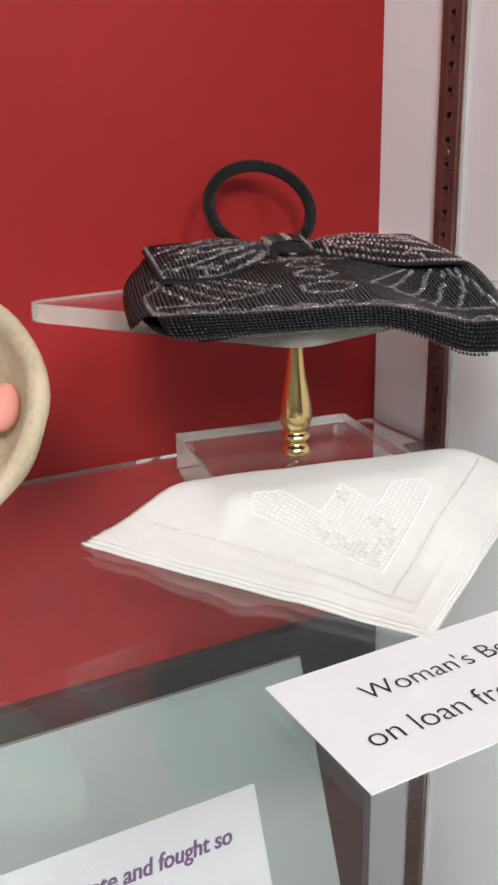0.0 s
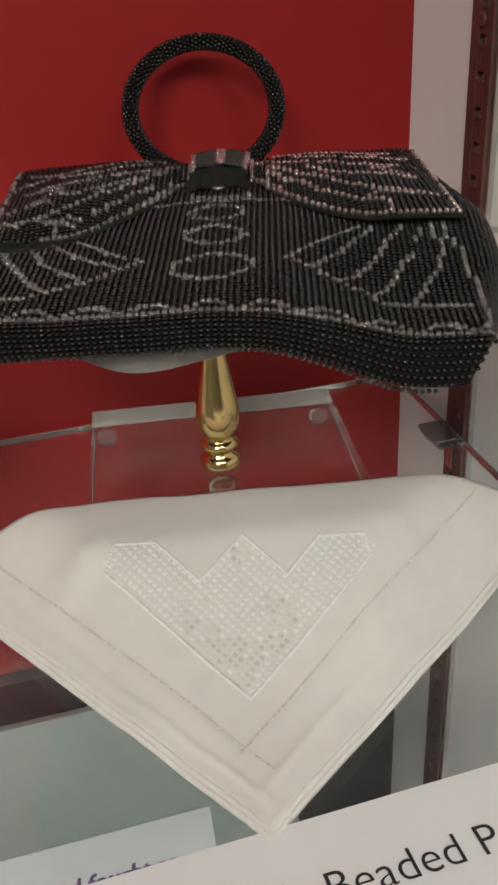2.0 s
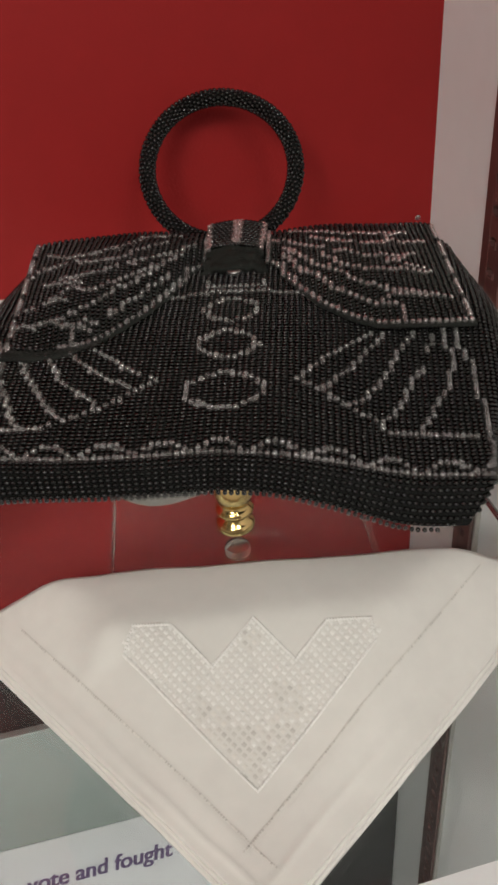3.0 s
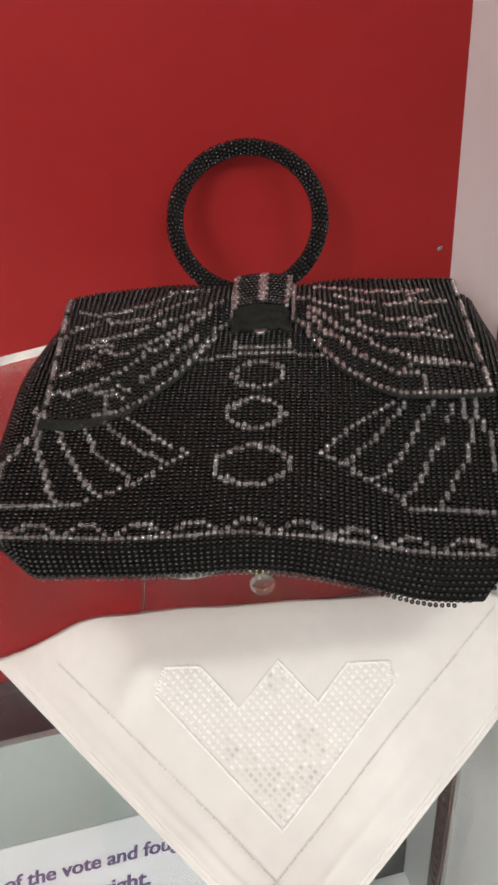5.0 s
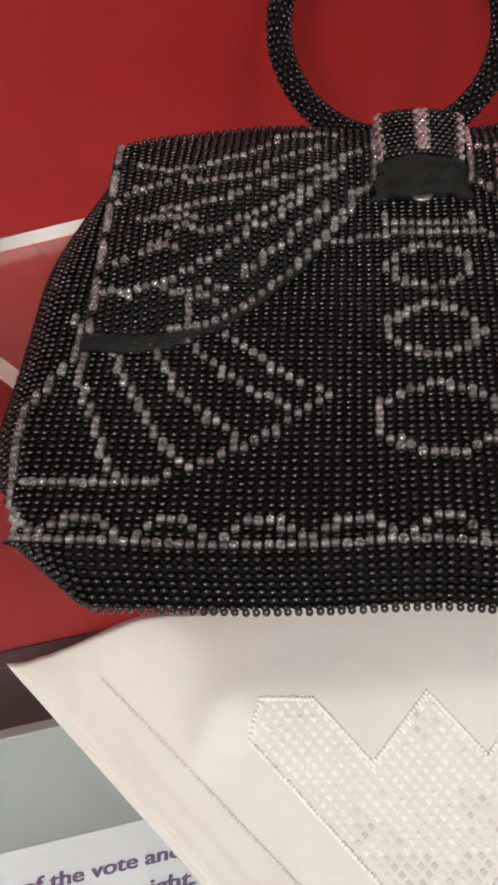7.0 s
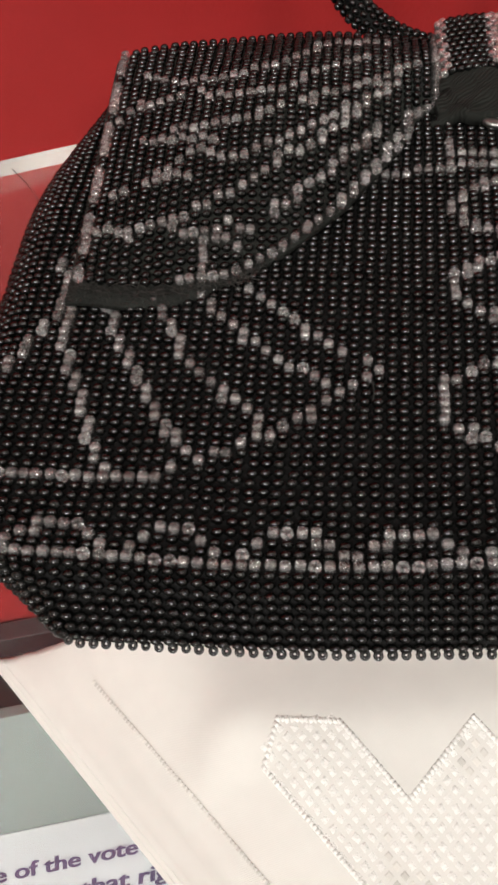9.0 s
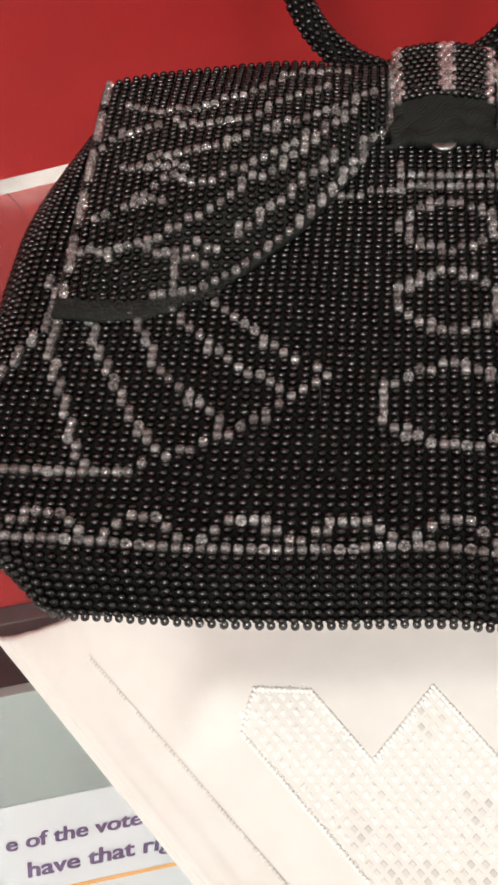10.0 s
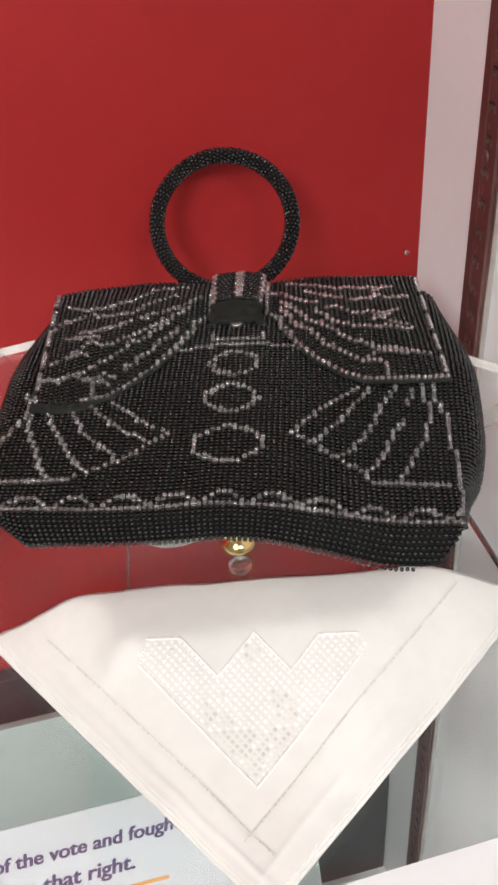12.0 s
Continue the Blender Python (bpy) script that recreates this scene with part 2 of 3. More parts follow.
# ---- shelf standard ----
def standard(y):
    rail = thing("shelf_standard", (0.433, y, 0.62), "brown metal slotted shelf standard on the white panel", "shelf standard", "shelf standards")
    x0, x1, half, hole = 0.4315, 0.4368, 0.0105, 0.0040
    pitch, slot, first = 0.01626, 0.0054, 0.6287
    # Near-black sheet behind the rail: the slots' inner shade put into its colour.
    part("backing", box(0.4352, x1, y - half + 0.001, y + half - 0.001, 0.62, 2.25), DARK, rail)
    mid = y - 0.0012
    bm = bmesh.new()
    box(x0, x1, y - half, mid - hole + 0.0001, 0.62, 2.25, 0.0006, bm)
    box(x0, x1, mid + hole - 0.0001, y + half, 0.62, 2.25, 0.0006, bm)
    n = int((2.25 - first) / pitch)
    for k in range(n):
        z = first + k * pitch + slot / 2
        box(x0 + 0.0002, x1, mid - hole, mid + hole, z, z + pitch - slot, 0.0, bm)
    for k in range(n):
        z = first + k * pitch
        for sy in (-1, 1):
            for sz in (-1, 1):
                c = Vector((0, mid + sy * hole, z + sz * slot / 2))
                ends = [bm.verts.new((x, *q)) for x in (x0 + 0.0003, x1) for q in ((c.y, c.z), (c.y - sy * 0.0022, c.z), (c.y, c.z - sz * 0.0022))]
                bm.faces.new(ends[:3])
                bm.faces.new((ends[1], ends[2], ends[5], ends[4]))
    part("rail", bm, BROWN, rail)
    lips = bmesh.new()
    for k in range(n):
        z = first + k * pitch
        box(x0 - 0.0007, x0 + 0.0006, mid - hole - 0.0002, mid - hole + 0.0012, z - slot * 0.42, z + slot * 0.25, 0.0003, lips)
        box(x0 - 0.0005, x0 + 0.0006, mid - hole + 0.0008, mid + hole - 0.002, z - slot / 2 - 0.0002, z - slot / 2 + 0.0006, 0.0003, lips)
    part("slot_lip", lips, BROWN, rail)
    for k, digit in enumerate("23456"):
        bm = lettering(digit, 0.0026)
        z = 1.4330 + 2 * pitch * k - 0.0022
        bmesh.ops.transform(bm, matrix=Matrix(((0, 0, -1, x0 - 0.0004), (-1, 0, 0, mid + 0.0013), (0, 1, 0, z), (0, 0, 0, 1))), verts=bm.verts)
        part("stamped_figure", bm, STAMP, rail, "small stamped figure")
    screw = lathe([(0.0034, 0.0), (0.0034, 0.0006), (0.0026, 0.0012), (0.0012, 0.0010), (0.0004, 0.0006)], 0, 0, 20)
    bmesh.ops.transform(screw, matrix=Matrix.Translation((x0, mid + 0.0004, 1.4827)) @ Matrix.Rotation(radians(-90), 4, "Y"), verts=screw.verts)
    part("screw", screw, BROWN, rail, "sunk brown screw head", True)
    part("edge_strip", box(0.4335, 0.4367, y - half - 0.0026, y - half - 0.0004, 0.62, 2.25, 0.0004), STEEL, rail, "bright steel edge strip")
    return rail


standard(0.535)
standard(0.09)


def clip_bracket(y):
    c = thing("shelf_clip", (0.43, y, SHELF - 0.02), "bent grey steel clip holding up the glass shelf", "shelf clip", "shelf clips")
    z = SHELF - 0.0105
    part("tongue", prism(rounded([(0.4345, y - 0.011), (0.4345, y + 0.013), (0.418, y + 0.013), (0.4165, y - 0.004), (0.420, y - 0.011)], 0.003, 3), z - 0.0012, z, 0.0004), NICKEL, c)
    bm = bmesh.new()
    arc = [(0.4345, z - 0.004), (0.424, z - 0.0046), (0.4205, z - 0.0038), (0.4195, z - 0.0018), (0.4215, z - 0.0004)]
    sheet([[(x, yy, h) for x, h in arc] for yy in (y - 0.0112, y - 0.006, y + 0.004)], 0.0010, bm)
    part("hook", bm, NICKEL, c, smooth=True)
    part("tab", box(0.4290, 0.4302, y - 0.0112, y - 0.004, z - 0.020, z - 0.004, 0.0003), STEEL, c)
    return c


clip_bracket(0.543)
clip_bracket(0.096)

# ---- leaning text panel below the shelf ----
SLOPE = Matrix(((1, 0, 0, 0), (0, 0.342, -0.940, 0.5566), (0, 0.940, 0.342, 1.0948), (0, 0, 0, 1)))  # x across, y up the slope, z off the face


def on_panel(bm):
    bmesh.ops.transform(bm, matrix=SLOPE, verts=bm.verts)
    return bm


panel = thing("text_panel", (-0.1, 0.40, 0.62), "grey-green text panel leaning with a white printed sheet", "sign")
part("board", on_panel(box(-0.62, 0.326, -0.50, 0.0, -0.008, 0.0, 0.0008)), BOARD, panel)
page = part("page", on_panel(box(-0.32, 0.267, -0.46, -0.0838, 0.0004, 0.0010)), PAGE, panel, "white printed sheet with purple words")
for words, x, y, w in (("e of the vote and fought so", 0.0655, -0.1210, 0.1755), ("have that right.", 0.0715, -0.1480, 0.109)):
    bm = lettering(words, w, 0.22, 0.016)
    twin = bmesh.ops.duplicate(bm, geom=bm.verts[:] + bm.edges[:] + bm.faces[:])
    bmesh.ops.translate(bm, vec=(0.0006, 0, 0.0001), verts=[g for g in twin["geom"] if isinstance(g, bmesh.types.BMVert)])
    bmesh.ops.transform(bm, matrix=Matrix.Translation((x, y, 0.0014)) @ Matrix.Diagonal((1, 1.10, 1, 1)), verts=bm.verts)
    part("lettering", on_panel(bm), PURPLE, page, "bold slanted purple words")
part("rule", on_panel(box(-0.28, 0.205, -0.1665, -0.163, 0.0011, 0.0014)), ORANGE, page, "orange printed rule")
# Widened to the corner: its black stands in for shade on the red panel.
alone("black_board", box(-1.20, 0.4355, 0.607, 0.619, 0.622, 1.086, 0.001), BLACK, "black board against the red back panel, its right part standing in for shade", "board")

# ---- dab of glue in the corner of the case ----
dab = lathe([(0.0017, 0.0), (0.0017, 0.0002), (0.0012, 0.0004), (0.0005, 0.0005)], 0, 0, 24)
bmesh.ops.transform(dab, matrix=Matrix.Translation((0.4290, 0.6208, 1.3890)) @ Matrix.Rotation(radians(90), 4, "X"), verts=dab.verts)
alone("glue_dab", dab, PAD, "small clear glue dab on the red panel", "glue dab", "", True)

# ---- card on the shelf ----
card = thing("label_card", (0.29, 0.268, SHELF), "white paper label card with black words on glass", "label card")
tilt = Matrix.Translation((0.162, 0.307, SHELF + 0.0004)) @ Matrix.Rotation(radians(1.2), 4, "Z")
bm = box(0.0, 0.262, -0.079, 0.0, 0.0, 0.0006)
bmesh.ops.transform(bm, matrix=tilt, verts=bm.verts)
part("paper", bm, PAPER, card)
for words, x, y, w in (("Woman's Beaded Pu", 0.0335, -0.0312, 0.1305), ("on loan from Wayn", 0.017, -0.0583, 0.134)):
    bm = lettering(words, w, 0.0, -0.008)
    bmesh.ops.transform(bm, matrix=tilt @ Matrix.Translation((x, y, 0.0010)), verts=bm.verts)
    part("lettering", bm, INK, card)

# ---- acrylic riser with a brass stem ----
riser = thing("display_riser", (0.283, 0.489, SHELF), "clear acrylic display riser with a turned brass stem", "display stand")
TURNED = Matrix.Translation((0.2855, 0.493, 0)) @ Matrix.Rotation(radians(-8.4), 4, "Z")
bm = box(-0.0645, 0.0645, -0.0645, 0.0645, SHELF + 0.007, 1.3015, 0.0008)
bmesh.ops.transform(bm, matrix=TURNED, verts=bm.verts)
foot_block = part("foot_block", bm, ACRYLIC, riser)
foot_block.visible_shadow = False
dull_edges(foot_block, FROST)
for sx in (-1, 1):
    for sy in (-1, 1):
        p = TURNED @ Vector((sx * 0.0580, sy * 0.0590, 0))
        part("bumper", lathe([(0.0040, SHELF), (0.0051, SHELF + 0.0015), (0.0051, SHELF + 0.005), (0.0045, SHELF + 0.0068)], p.x, p.y, 20), PAD, riser, "clear rubber bumper", True)
stem = [(0.0090, 1.3016), (0.0098, 1.3026), (0.0099, 1.3050), (0.0086, 1.3070), (0.0064, 1.3085), (0.0064, 1.3100), (0.0080, 1.3112), (0.0097, 1.3128), (0.0097, 1.3140), (0.0080, 1.3156),
        (0.0068, 1.3168), (0.0074, 1.3180), (0.0092, 1.3205), (0.0104, 1.3245), (0.0106, 1.3290), (0.0100, 1.3350), (0.0088, 1.3420), (0.0074, 1.3490), (0.0062, 1.3560), (0.0052, 1.3650), (0.0046, 1.3740), (0.0044, 1.3830), (0.0048, 1.3925)]
part("stem", lathe(stem, 0.283, 0.489, 48), BRASS, riser, "turned polished brass stem", True)
part("screw_cap", lathe([(0.0052, SHELF + 0.0012), (0.0066, SHELF + 0.003), (0.0066, SHELF + 0.0068)], 0.283, 0.489, 24), PAD, riser, "clear rubber screw cap", True)
PLATE = 1.404
tray = part("tray", prism(rounded([(0.131, 0.560), (0.236, 0.402), (0.4345, 0.448), (0.320, 0.586)], 0.015), PLATE - 0.0115, PLATE, 0.0008), ACRYLIC, riser, "clear acrylic tray with rounded corners")
tray.visible_shadow = False
dull_edges(tray, FROST)

# ---- folded handkerchief ----
TIP, LEFT, RIGHT = Vector((0.251, 0.306)), Vector((0.139, 0.489)), Vector((0.433, 0.432))


def smooth_step(a, b, x):
    t = max(0.0, min(1.0, (x - a) / (b - a)))
    return t * t * (3 - 2 * t)


def in_fold(x, y):
    """Where a place lies in the folded triangle: shares along tip to left and tip to right."""
    q, e, f = Vector((x, y)) - TIP, LEFT - TIP, RIGHT - TIP
    det = e.x * f.y - e.y * f.x
    return (q.x * f.y - q.y * f.x) / det, (e.x * q.y - e.y * q.x) / det


def tent():
    """The cloth hangs from the acrylic block's rim down to its own two hems on the glass: heights on a fine plan grid."""
    gx, gy = np.meshgrid(0.10 + 0.002 * np.arange(186), 0.27 + 0.002 * np.arange(131), indexing="ij")
    e, f = LEFT - TIP, RIGHT - TIP
    det = e.x * f.y - e.y * f.x
    qx, qy = gx - TIP.x, gy - TIP.y
    a, b = (qx * f.y - qy * f.x) / det, (e.x * qy - e.y * qx) / det
    share = np.zeros_like(gx)
    h = 0.068
    for k in range(161):
        w = -h + 2 * h * k / 160
        for p in ((max(w, -0.060), -h), (-0.060, w), (h, w)):
            q = TURNED @ Vector((*p, 0))
            qa, qb = in_fold(q.x, q.y)
            if min(qa, qb) > 0.02 and qa + qb < 1.06:
                share = np.maximum(share, np.minimum(a / qa, b / qb))
    share = np.clip(share, 0, 1)
    west, east = (c * c * (3 - 2 * c) for c in (np.clip((0.245 - gx) / 0.07, 0, 1), np.clip((gx - 0.33) / 0.07, 0, 1)))
    lift = 0.0305 * share ** (2.0 - 0.45 * west - 1.05 * east) + 0.003 * np.clip((gx - 0.38) / 0.053, 0, 1)

    def soften(grid, passes):
        for _ in range(passes):
            p = np.pad(grid, 1, mode="edge")
            grid = (p[:-2, 1:-1] + p[1:-1, 1:-1] + p[2:, 1:-1]) / 3
            p = np.pad(grid, 1, mode="edge")
            grid = (p[1:-1, :-2] + p[1:-1, 1:-1] + p[1:-1, 2:]) / 3
        return grid

    lift = soften(lift, 9)
    back = TURNED.inverted()
    bx, by = back[0][0] * gx + back[0][1] * gy + back[0][3], back[1][0] * gx + back[1][1] * gy + back[1][3]
    outside = np.hypot(np.maximum(np.abs(bx) - 0.067, 0), np.maximum(np.abs(by) - 0.067, 0))
    lift = soften(np.maximum(lift, (0.0306 - 0.8 * outside) * np.clip(np.minimum(a, b) / 0.15, 0, 1)), 5)
    return lift


LIFT = tent()


def cloth_top(x, y):
    a, b = in_fold(x, y)
    i, j = max(0, min(184.0, (x - 0.10) / 0.002)), max(0, min(129.0, (y - 0.27) / 0.002))
    i0, j0 = int(i), int(j)
    i, j = i - i0, j - j0
    lift = float((LIFT[i0, j0] * (1 - i) + LIFT[i0 + 1, j0] * i) * (1 - j) + (LIFT[i0, j0 + 1] * (1 - i) + LIFT[i0 + 1, j0 + 1] * i) * j)
    wave = noise.noise(Vector((x * 22, y * 22, 0.3))) * 0.0014 + noise.noise(Vector((x * 60, y * 60, 2.0))) * 0.0005
    hem = 0.0005 * (1 - min(smooth_step(0.115, 0.122, a), smooth_step(0.071, 0.078, b)))
    ridge = 0.0008 * (math.exp(-((b - 0.034 - 0.006 * noise.noise(Vector((x * 30, y * 30, 5.0)))) / 0.006) ** 2) + 0.7 * math.exp(-((a - 0.052 - 0.008 * noise.noise(Vector((x * 25, y * 25, 8.0)))) / 0.008) ** 2))
    return SHELF + 0.0054 + hem + ridge + lift + wave * (1.2 - min(1, lift / 0.03) * 0.8)


def fold(a, b):
    """A point of the folded triangle: a along tip to left, b along tip to right, a + b up to 1."""
    p = TIP + (LEFT - TIP) * a + (RIGHT - TIP) * b
    return p.x, p.y


kerchief = thing("handkerchief", (0.27, 0.41, SHELF), "folded white linen handkerchief with openwork embroidery", "handkerchief")


def layer(inset, drop, thick, seed):
    rows, n = [], 72
    for i in range(n + 1):
        r = i / n
        row = []
        for j in range(n + 1):
            s = j / n
            a, b = r * (1 - s), r * s
            k = 1 - inset
            wob = 0.010 * noise.noise(Vector((a * 7 + seed, b * 7, seed)))
            x, y = fold(inset * 0.33 + a * k + wob * a, inset * 0.33 + b * k + wob * b)
            edge = min(1.0, 12 * min(a + 0.0, b + 0.0, 1 - r) + 0.0)
            droop = 0.0012 * (1 - edge) ** 2
            row.append((x, y, cloth_top(x, y) - drop - droop))
        rows.append(row)
    return sheet(rows, thick)


part("top_layer", layer(0.022, 0.0, 0.0019, 0.0), LINEN, kerchief, smooth=True)
part("middle_layer", layer(0.004, 0.0019, 0.0018, 3.1), LINEN, kerchief, smooth=True)
part("bottom_layer", layer(-0.014, 0.0037, 0.0016, 7.7), LINEN, kerchief, smooth=True)


def pillow(bm, x, y, off, w, h, turn, tall):
    """A low padded stitch that follows the cloth, off above it."""
    c, s = math.cos(turn), math.sin(turn)

    def corner(dx, dy, up):
        px, py = x + c * dx * w - s * dy * h, y + s * dx * w + c * dy * h
        return bm.verts.new((px, py, cloth_top(px, py) + up))
    low = [corner(dx, dy, off) for dx, dy in ((-.5, -.5), (.5, -.5), (.5, .5), (-.5, .5))]
    top = [corner(dx, dy, off + tall) for dx, dy in ((-.34, -.34), (.34, -.34), (.34, .34), (-.34, .34))]
    bm.faces.new(top)
    for k in range(4):
        bm.faces.new((low[k], low[(k + 1) % 4], top[(k + 1) % 4], top[k]))


def worked(a, b):
    """Whether the embroidery covers this point of the fold: a stepped heart with a middle peak."""
    a, b = 0.170 + (a - 0.176) / 0.915, 0.148 + (b - 0.154) / 0.915
    if a < 0.170 or b < 0.148:
        return False
    if a < 0.405 and b < 0.393:
        return True
    if a >= 0.405:
        return b < 0.258 and a < 0.60 and a + b < 0.80 and a - b < 0.43
    return a < 0.278 and b < 0.575 and a + b < 0.775 and b - a < 0.39


stitches, holes, turn = bmesh.new(), bmesh.new(), math.atan2((LEFT - TIP).y, (LEFT - TIP).x)
STEP = 0.0135
n = int(1 / STEP)
for i in range(n):
    for j in range(n):
        a, b = (i + 0.5) * STEP, (j + 0.5) * STEP
        if not worked(a, b):
            continue
        x, y = fold(a, b)
        m = math.hypot(a - 0.298, b - 0.262)
        openwork = (0.052 < m < 0.108 and a + b < 0.60 and random.random() < 0.8) or math.hypot(a - 0.213, b - 0.176) < 0.022 or math.hypot(a - 0.365, b - 0.347) < 0.02
        if openwork:
            pillow(holes, x, y, 0.0001, 0.0019, 0.0017, turn, 0.0001)
        else:
            pillow(stitches, x, y, -0.0002, 0.0026 + random.uniform(-.0004, .0002), 0.0024 + random.uniform(-.0004, .0002), turn + random.uniform(-.2, .2), random.uniform(0.00022, 0.00036))
outline = [(0.170, 0.148), (0.170, 0.54), (0.205, 0.57), (0.278, 0.50), (0.278, 0.393), (0.405, 0.393), (0.405, 0.258), (0.535, 0.258), (0.60, 0.20), (0.575, 0.148), (0.170, 0.148)]
for (a0, b0), (a1, b1) in zip(outline, outline[1:]):
    m = int(math.hypot(a1 - a0, b1 - b0) / 0.0065)
    for k in range(m):
        x, y = fold(0.176 + (a0 + (a1 - a0) * k / m - 0.170) * 0.915, 0.154 + (b0 + (b1 - b0) * k / m - 0.148) * 0.915)
        pillow(stitches, x, y, -0.0001, 0.0016, 0.0014, turn + random.uniform(-.3, .3), 0.0005)
part("embroidery", stitches, THREAD, kerchief, "raised white thread embroidery", True)["kind"] = "stuff"
part("openwork", holes, GAP, kerchief, "drawn thread openwork holes")["kind"] = "stuff"
border = bmesh.new()
for k in range(150):
    s = 0.06 + k * 0.0062
    if s > 0.83:
        break
    for a, b in ((s, 0.078), (0.122, s)):
        x, y = fold(a, b)
        pillow(border, x, y, 0.0008, 0.0008, 0.0009, turn, 0.0001)
part("hemstitch", border, GAP, kerchief, "fine row of drawn hemstitch holes")["kind"] = "stuff"

# ---- beaded purse ----
PURSE = Matrix.Translation((0.265, 0.400, 1.412)) @ Matrix.Rotation(radians(-17), 4, "Z")
MM = 0.001
PITCH = 2.16  # beads of the knot
ACROSS, ALONG = 2.45, 1.98  # columns and rows of the front and the wings


def face_half(v):
    return 101.0 + 5.5 * smooth_step(0, 40, v) - 14.5 * smooth_step(85, 155, v) ** 1.3


def body_point(s, t):
    """The purse's front: s across in mm from the middle, t up from the lower edge in mm; both wrap over the rims."""
    v = t if t > 0 else 0.0
    w = face_half(v) / 100.0
    a, side = abs(s), (1 if s > 0 else -1)
    u, dz = s * w, 0.0
    if a > 94:
        th = min((a - 94) / 13.0, 1.75)
        bend = 3.5 + 9 * smooth_step(0, 60, v) if s > 0 else 6 + 5 * smooth_step(0, 35, v)
        u = side * (94 * w + bend * math.sin(th))
        dz = -13 * (1 - math.cos(th)) * (0.4 + 0.6 * smooth_step(0, 35, v))
    z = 0.085 * v + 2.5 * (1 - (u / 110) ** 2) * math.sin(math.pi * min(1, max(0, v / 150)))
    low = 3.5 * math.exp(-((u - 2) / 30) ** 2) - 1.0
    z += dz
    vv = v + low * (1 - smooth_step(0, 60, v))
    sag = smooth_step(15, 75, u) * (1 - smooth_step(15, 95, v))
    z -= 12.5 * sag
    vv += 5.0 * sag
    z += 1.2 * noise.noise(Vector((u * 0.03, v * 0.03, 4.0)))
    if t < 0:
        u *= 1 - (0.08 if s < 0 else 0.11) * min(1, -t / 18) ** 1.4
        th = min(-t / 6.0, 0.88)
        rest = max(0.0, -t - 6.0 * 0.88)
        side_on = max(0.0, min(1.0, (a - 94) / 19)) if s > 0 else 1.6 * smooth_step(80, 100, a)
        drop = (6.0 * (1 - math.cos(th)) + 0.77 * rest) * (1 + (0.72 * smooth_step(15, 80, u) if u > 0 else 0.3 * smooth_step(55, 100, -u)))
        vv -= (6.0 * math.sin(th) + 0.64 * rest) * (1 - 0.75 * side_on)
        z -= dz
        z -= math.hypot(dz, drop)
    if t > 150:
        th = (t - 150) / 10.0
        vv = 150 + 10 * math.sin(th)
        z -= 10 * (1 - math.cos(th))
    return Vector((u - 2, vv, z))


def frame_at(f, s, t):
    p = f(s, t)
    a, b = f(s + 0.6, t) - f(s - 0.6, t), f(s, t + 0.6) - f(s, t - 0.6)
    a.normalize()
    n = a.cross(b)
    n.normalize()
    return p, a, n.cross(a), n


def bead_shape(seg=7, rings=4):
    vs, fs = [(0, 0, -1)], []
    for r in range(1, rings):
        ph = -math.pi / 2 + math.pi * r / rings
        for k in range(seg):
            q = 2 * math.pi * k / seg
            vs.append((math.cos(ph) * math.cos(q), math.cos(ph) * math.sin(q), math.sin(ph)))
    vs.append((0, 0, 1))
    top = len(vs) - 1
    for k in range(seg):
        fs.append((0, 1 + (k + 1) % seg, 1 + k))
        fs.append((top, top - seg + k, top - seg + (k + 1) % seg))
    for r in range(rings - 2):
        for k in range(seg):
            a, b = 1 + r * seg + k, 1 + r * seg + (k + 1) % seg
            fs.append((a, b, b + seg, a + seg))
    return np.array(vs), fs


BEAD_V, BEAD_F = bead_shape()


def drilled_bead(seg=10, sides=8):
    """A seed bead with its hole along x."""
    vs, fs = [], []
    for k in range(seg):
        q = 2 * math.pi * k / seg
        for i in range(sides):
            g = 2 * math.pi * i / sides
            r0 = 0.60 + 0.42 * math.cos(g)
            vs.append((0.80 * math.sin(g), r0 * math.cos(q), r0 * math.sin(q)))
            fs.append((k * sides + i, ((k + 1) % seg) * sides + i, ((k + 1) % seg) * sides + (i + 1) % sides, k * sides + (i + 1) % sides))
    return np.array(vs), fs


DRILL_V, DRILL_F = drilled_bead()


def turned_bead(spot):
    """One bead in three lies with its hole facing out."""
    p, a, b, n = spot
    return (p, n, b, -a) if random.random() < 0.24 else spot


def beads(name, spots, mat, parent, frame_m, label="", size=1.0, shape=(BEAD_V, BEAD_F), wide=1.16, tall=0.84):
    """Many beads as one mesh. spots: place, three axes, in mm of the purse."""
    vs, fs = [], []
    turn3 = np.array(frame_m.to_3x3())
    org = np.array(frame_m.translation)
    here = np.array(place_of(parent))
    for k, (p, a, b, n) in enumerate(spots):
        r = size * random.uniform(0.95, 1.06)
        m = np.array((np.array(a) * wide * r, np.array(b) * tall * r, np.array(n) * 1.0 * r))
        pts = shape[0] @ m + np.array(p)
        vs.append((pts * MM @ turn3.T + org) * K - here)
        o = k * len(shape[0])
        fs.extend([tuple(i + o for i in f) for f in shape[1]])
    me = bpy.data.meshes.new(name)
    me.from_pydata(np.concatenate(vs).tolist(), [], fs)
    me.materials.append(mat)
    me.polygons.foreach_set("use_smooth", [True] * len(me.polygons))
    ob = new(name, me)
    ob.parent = parent
    ob["kind"] = "stuff"
    return tagged(ob, label)


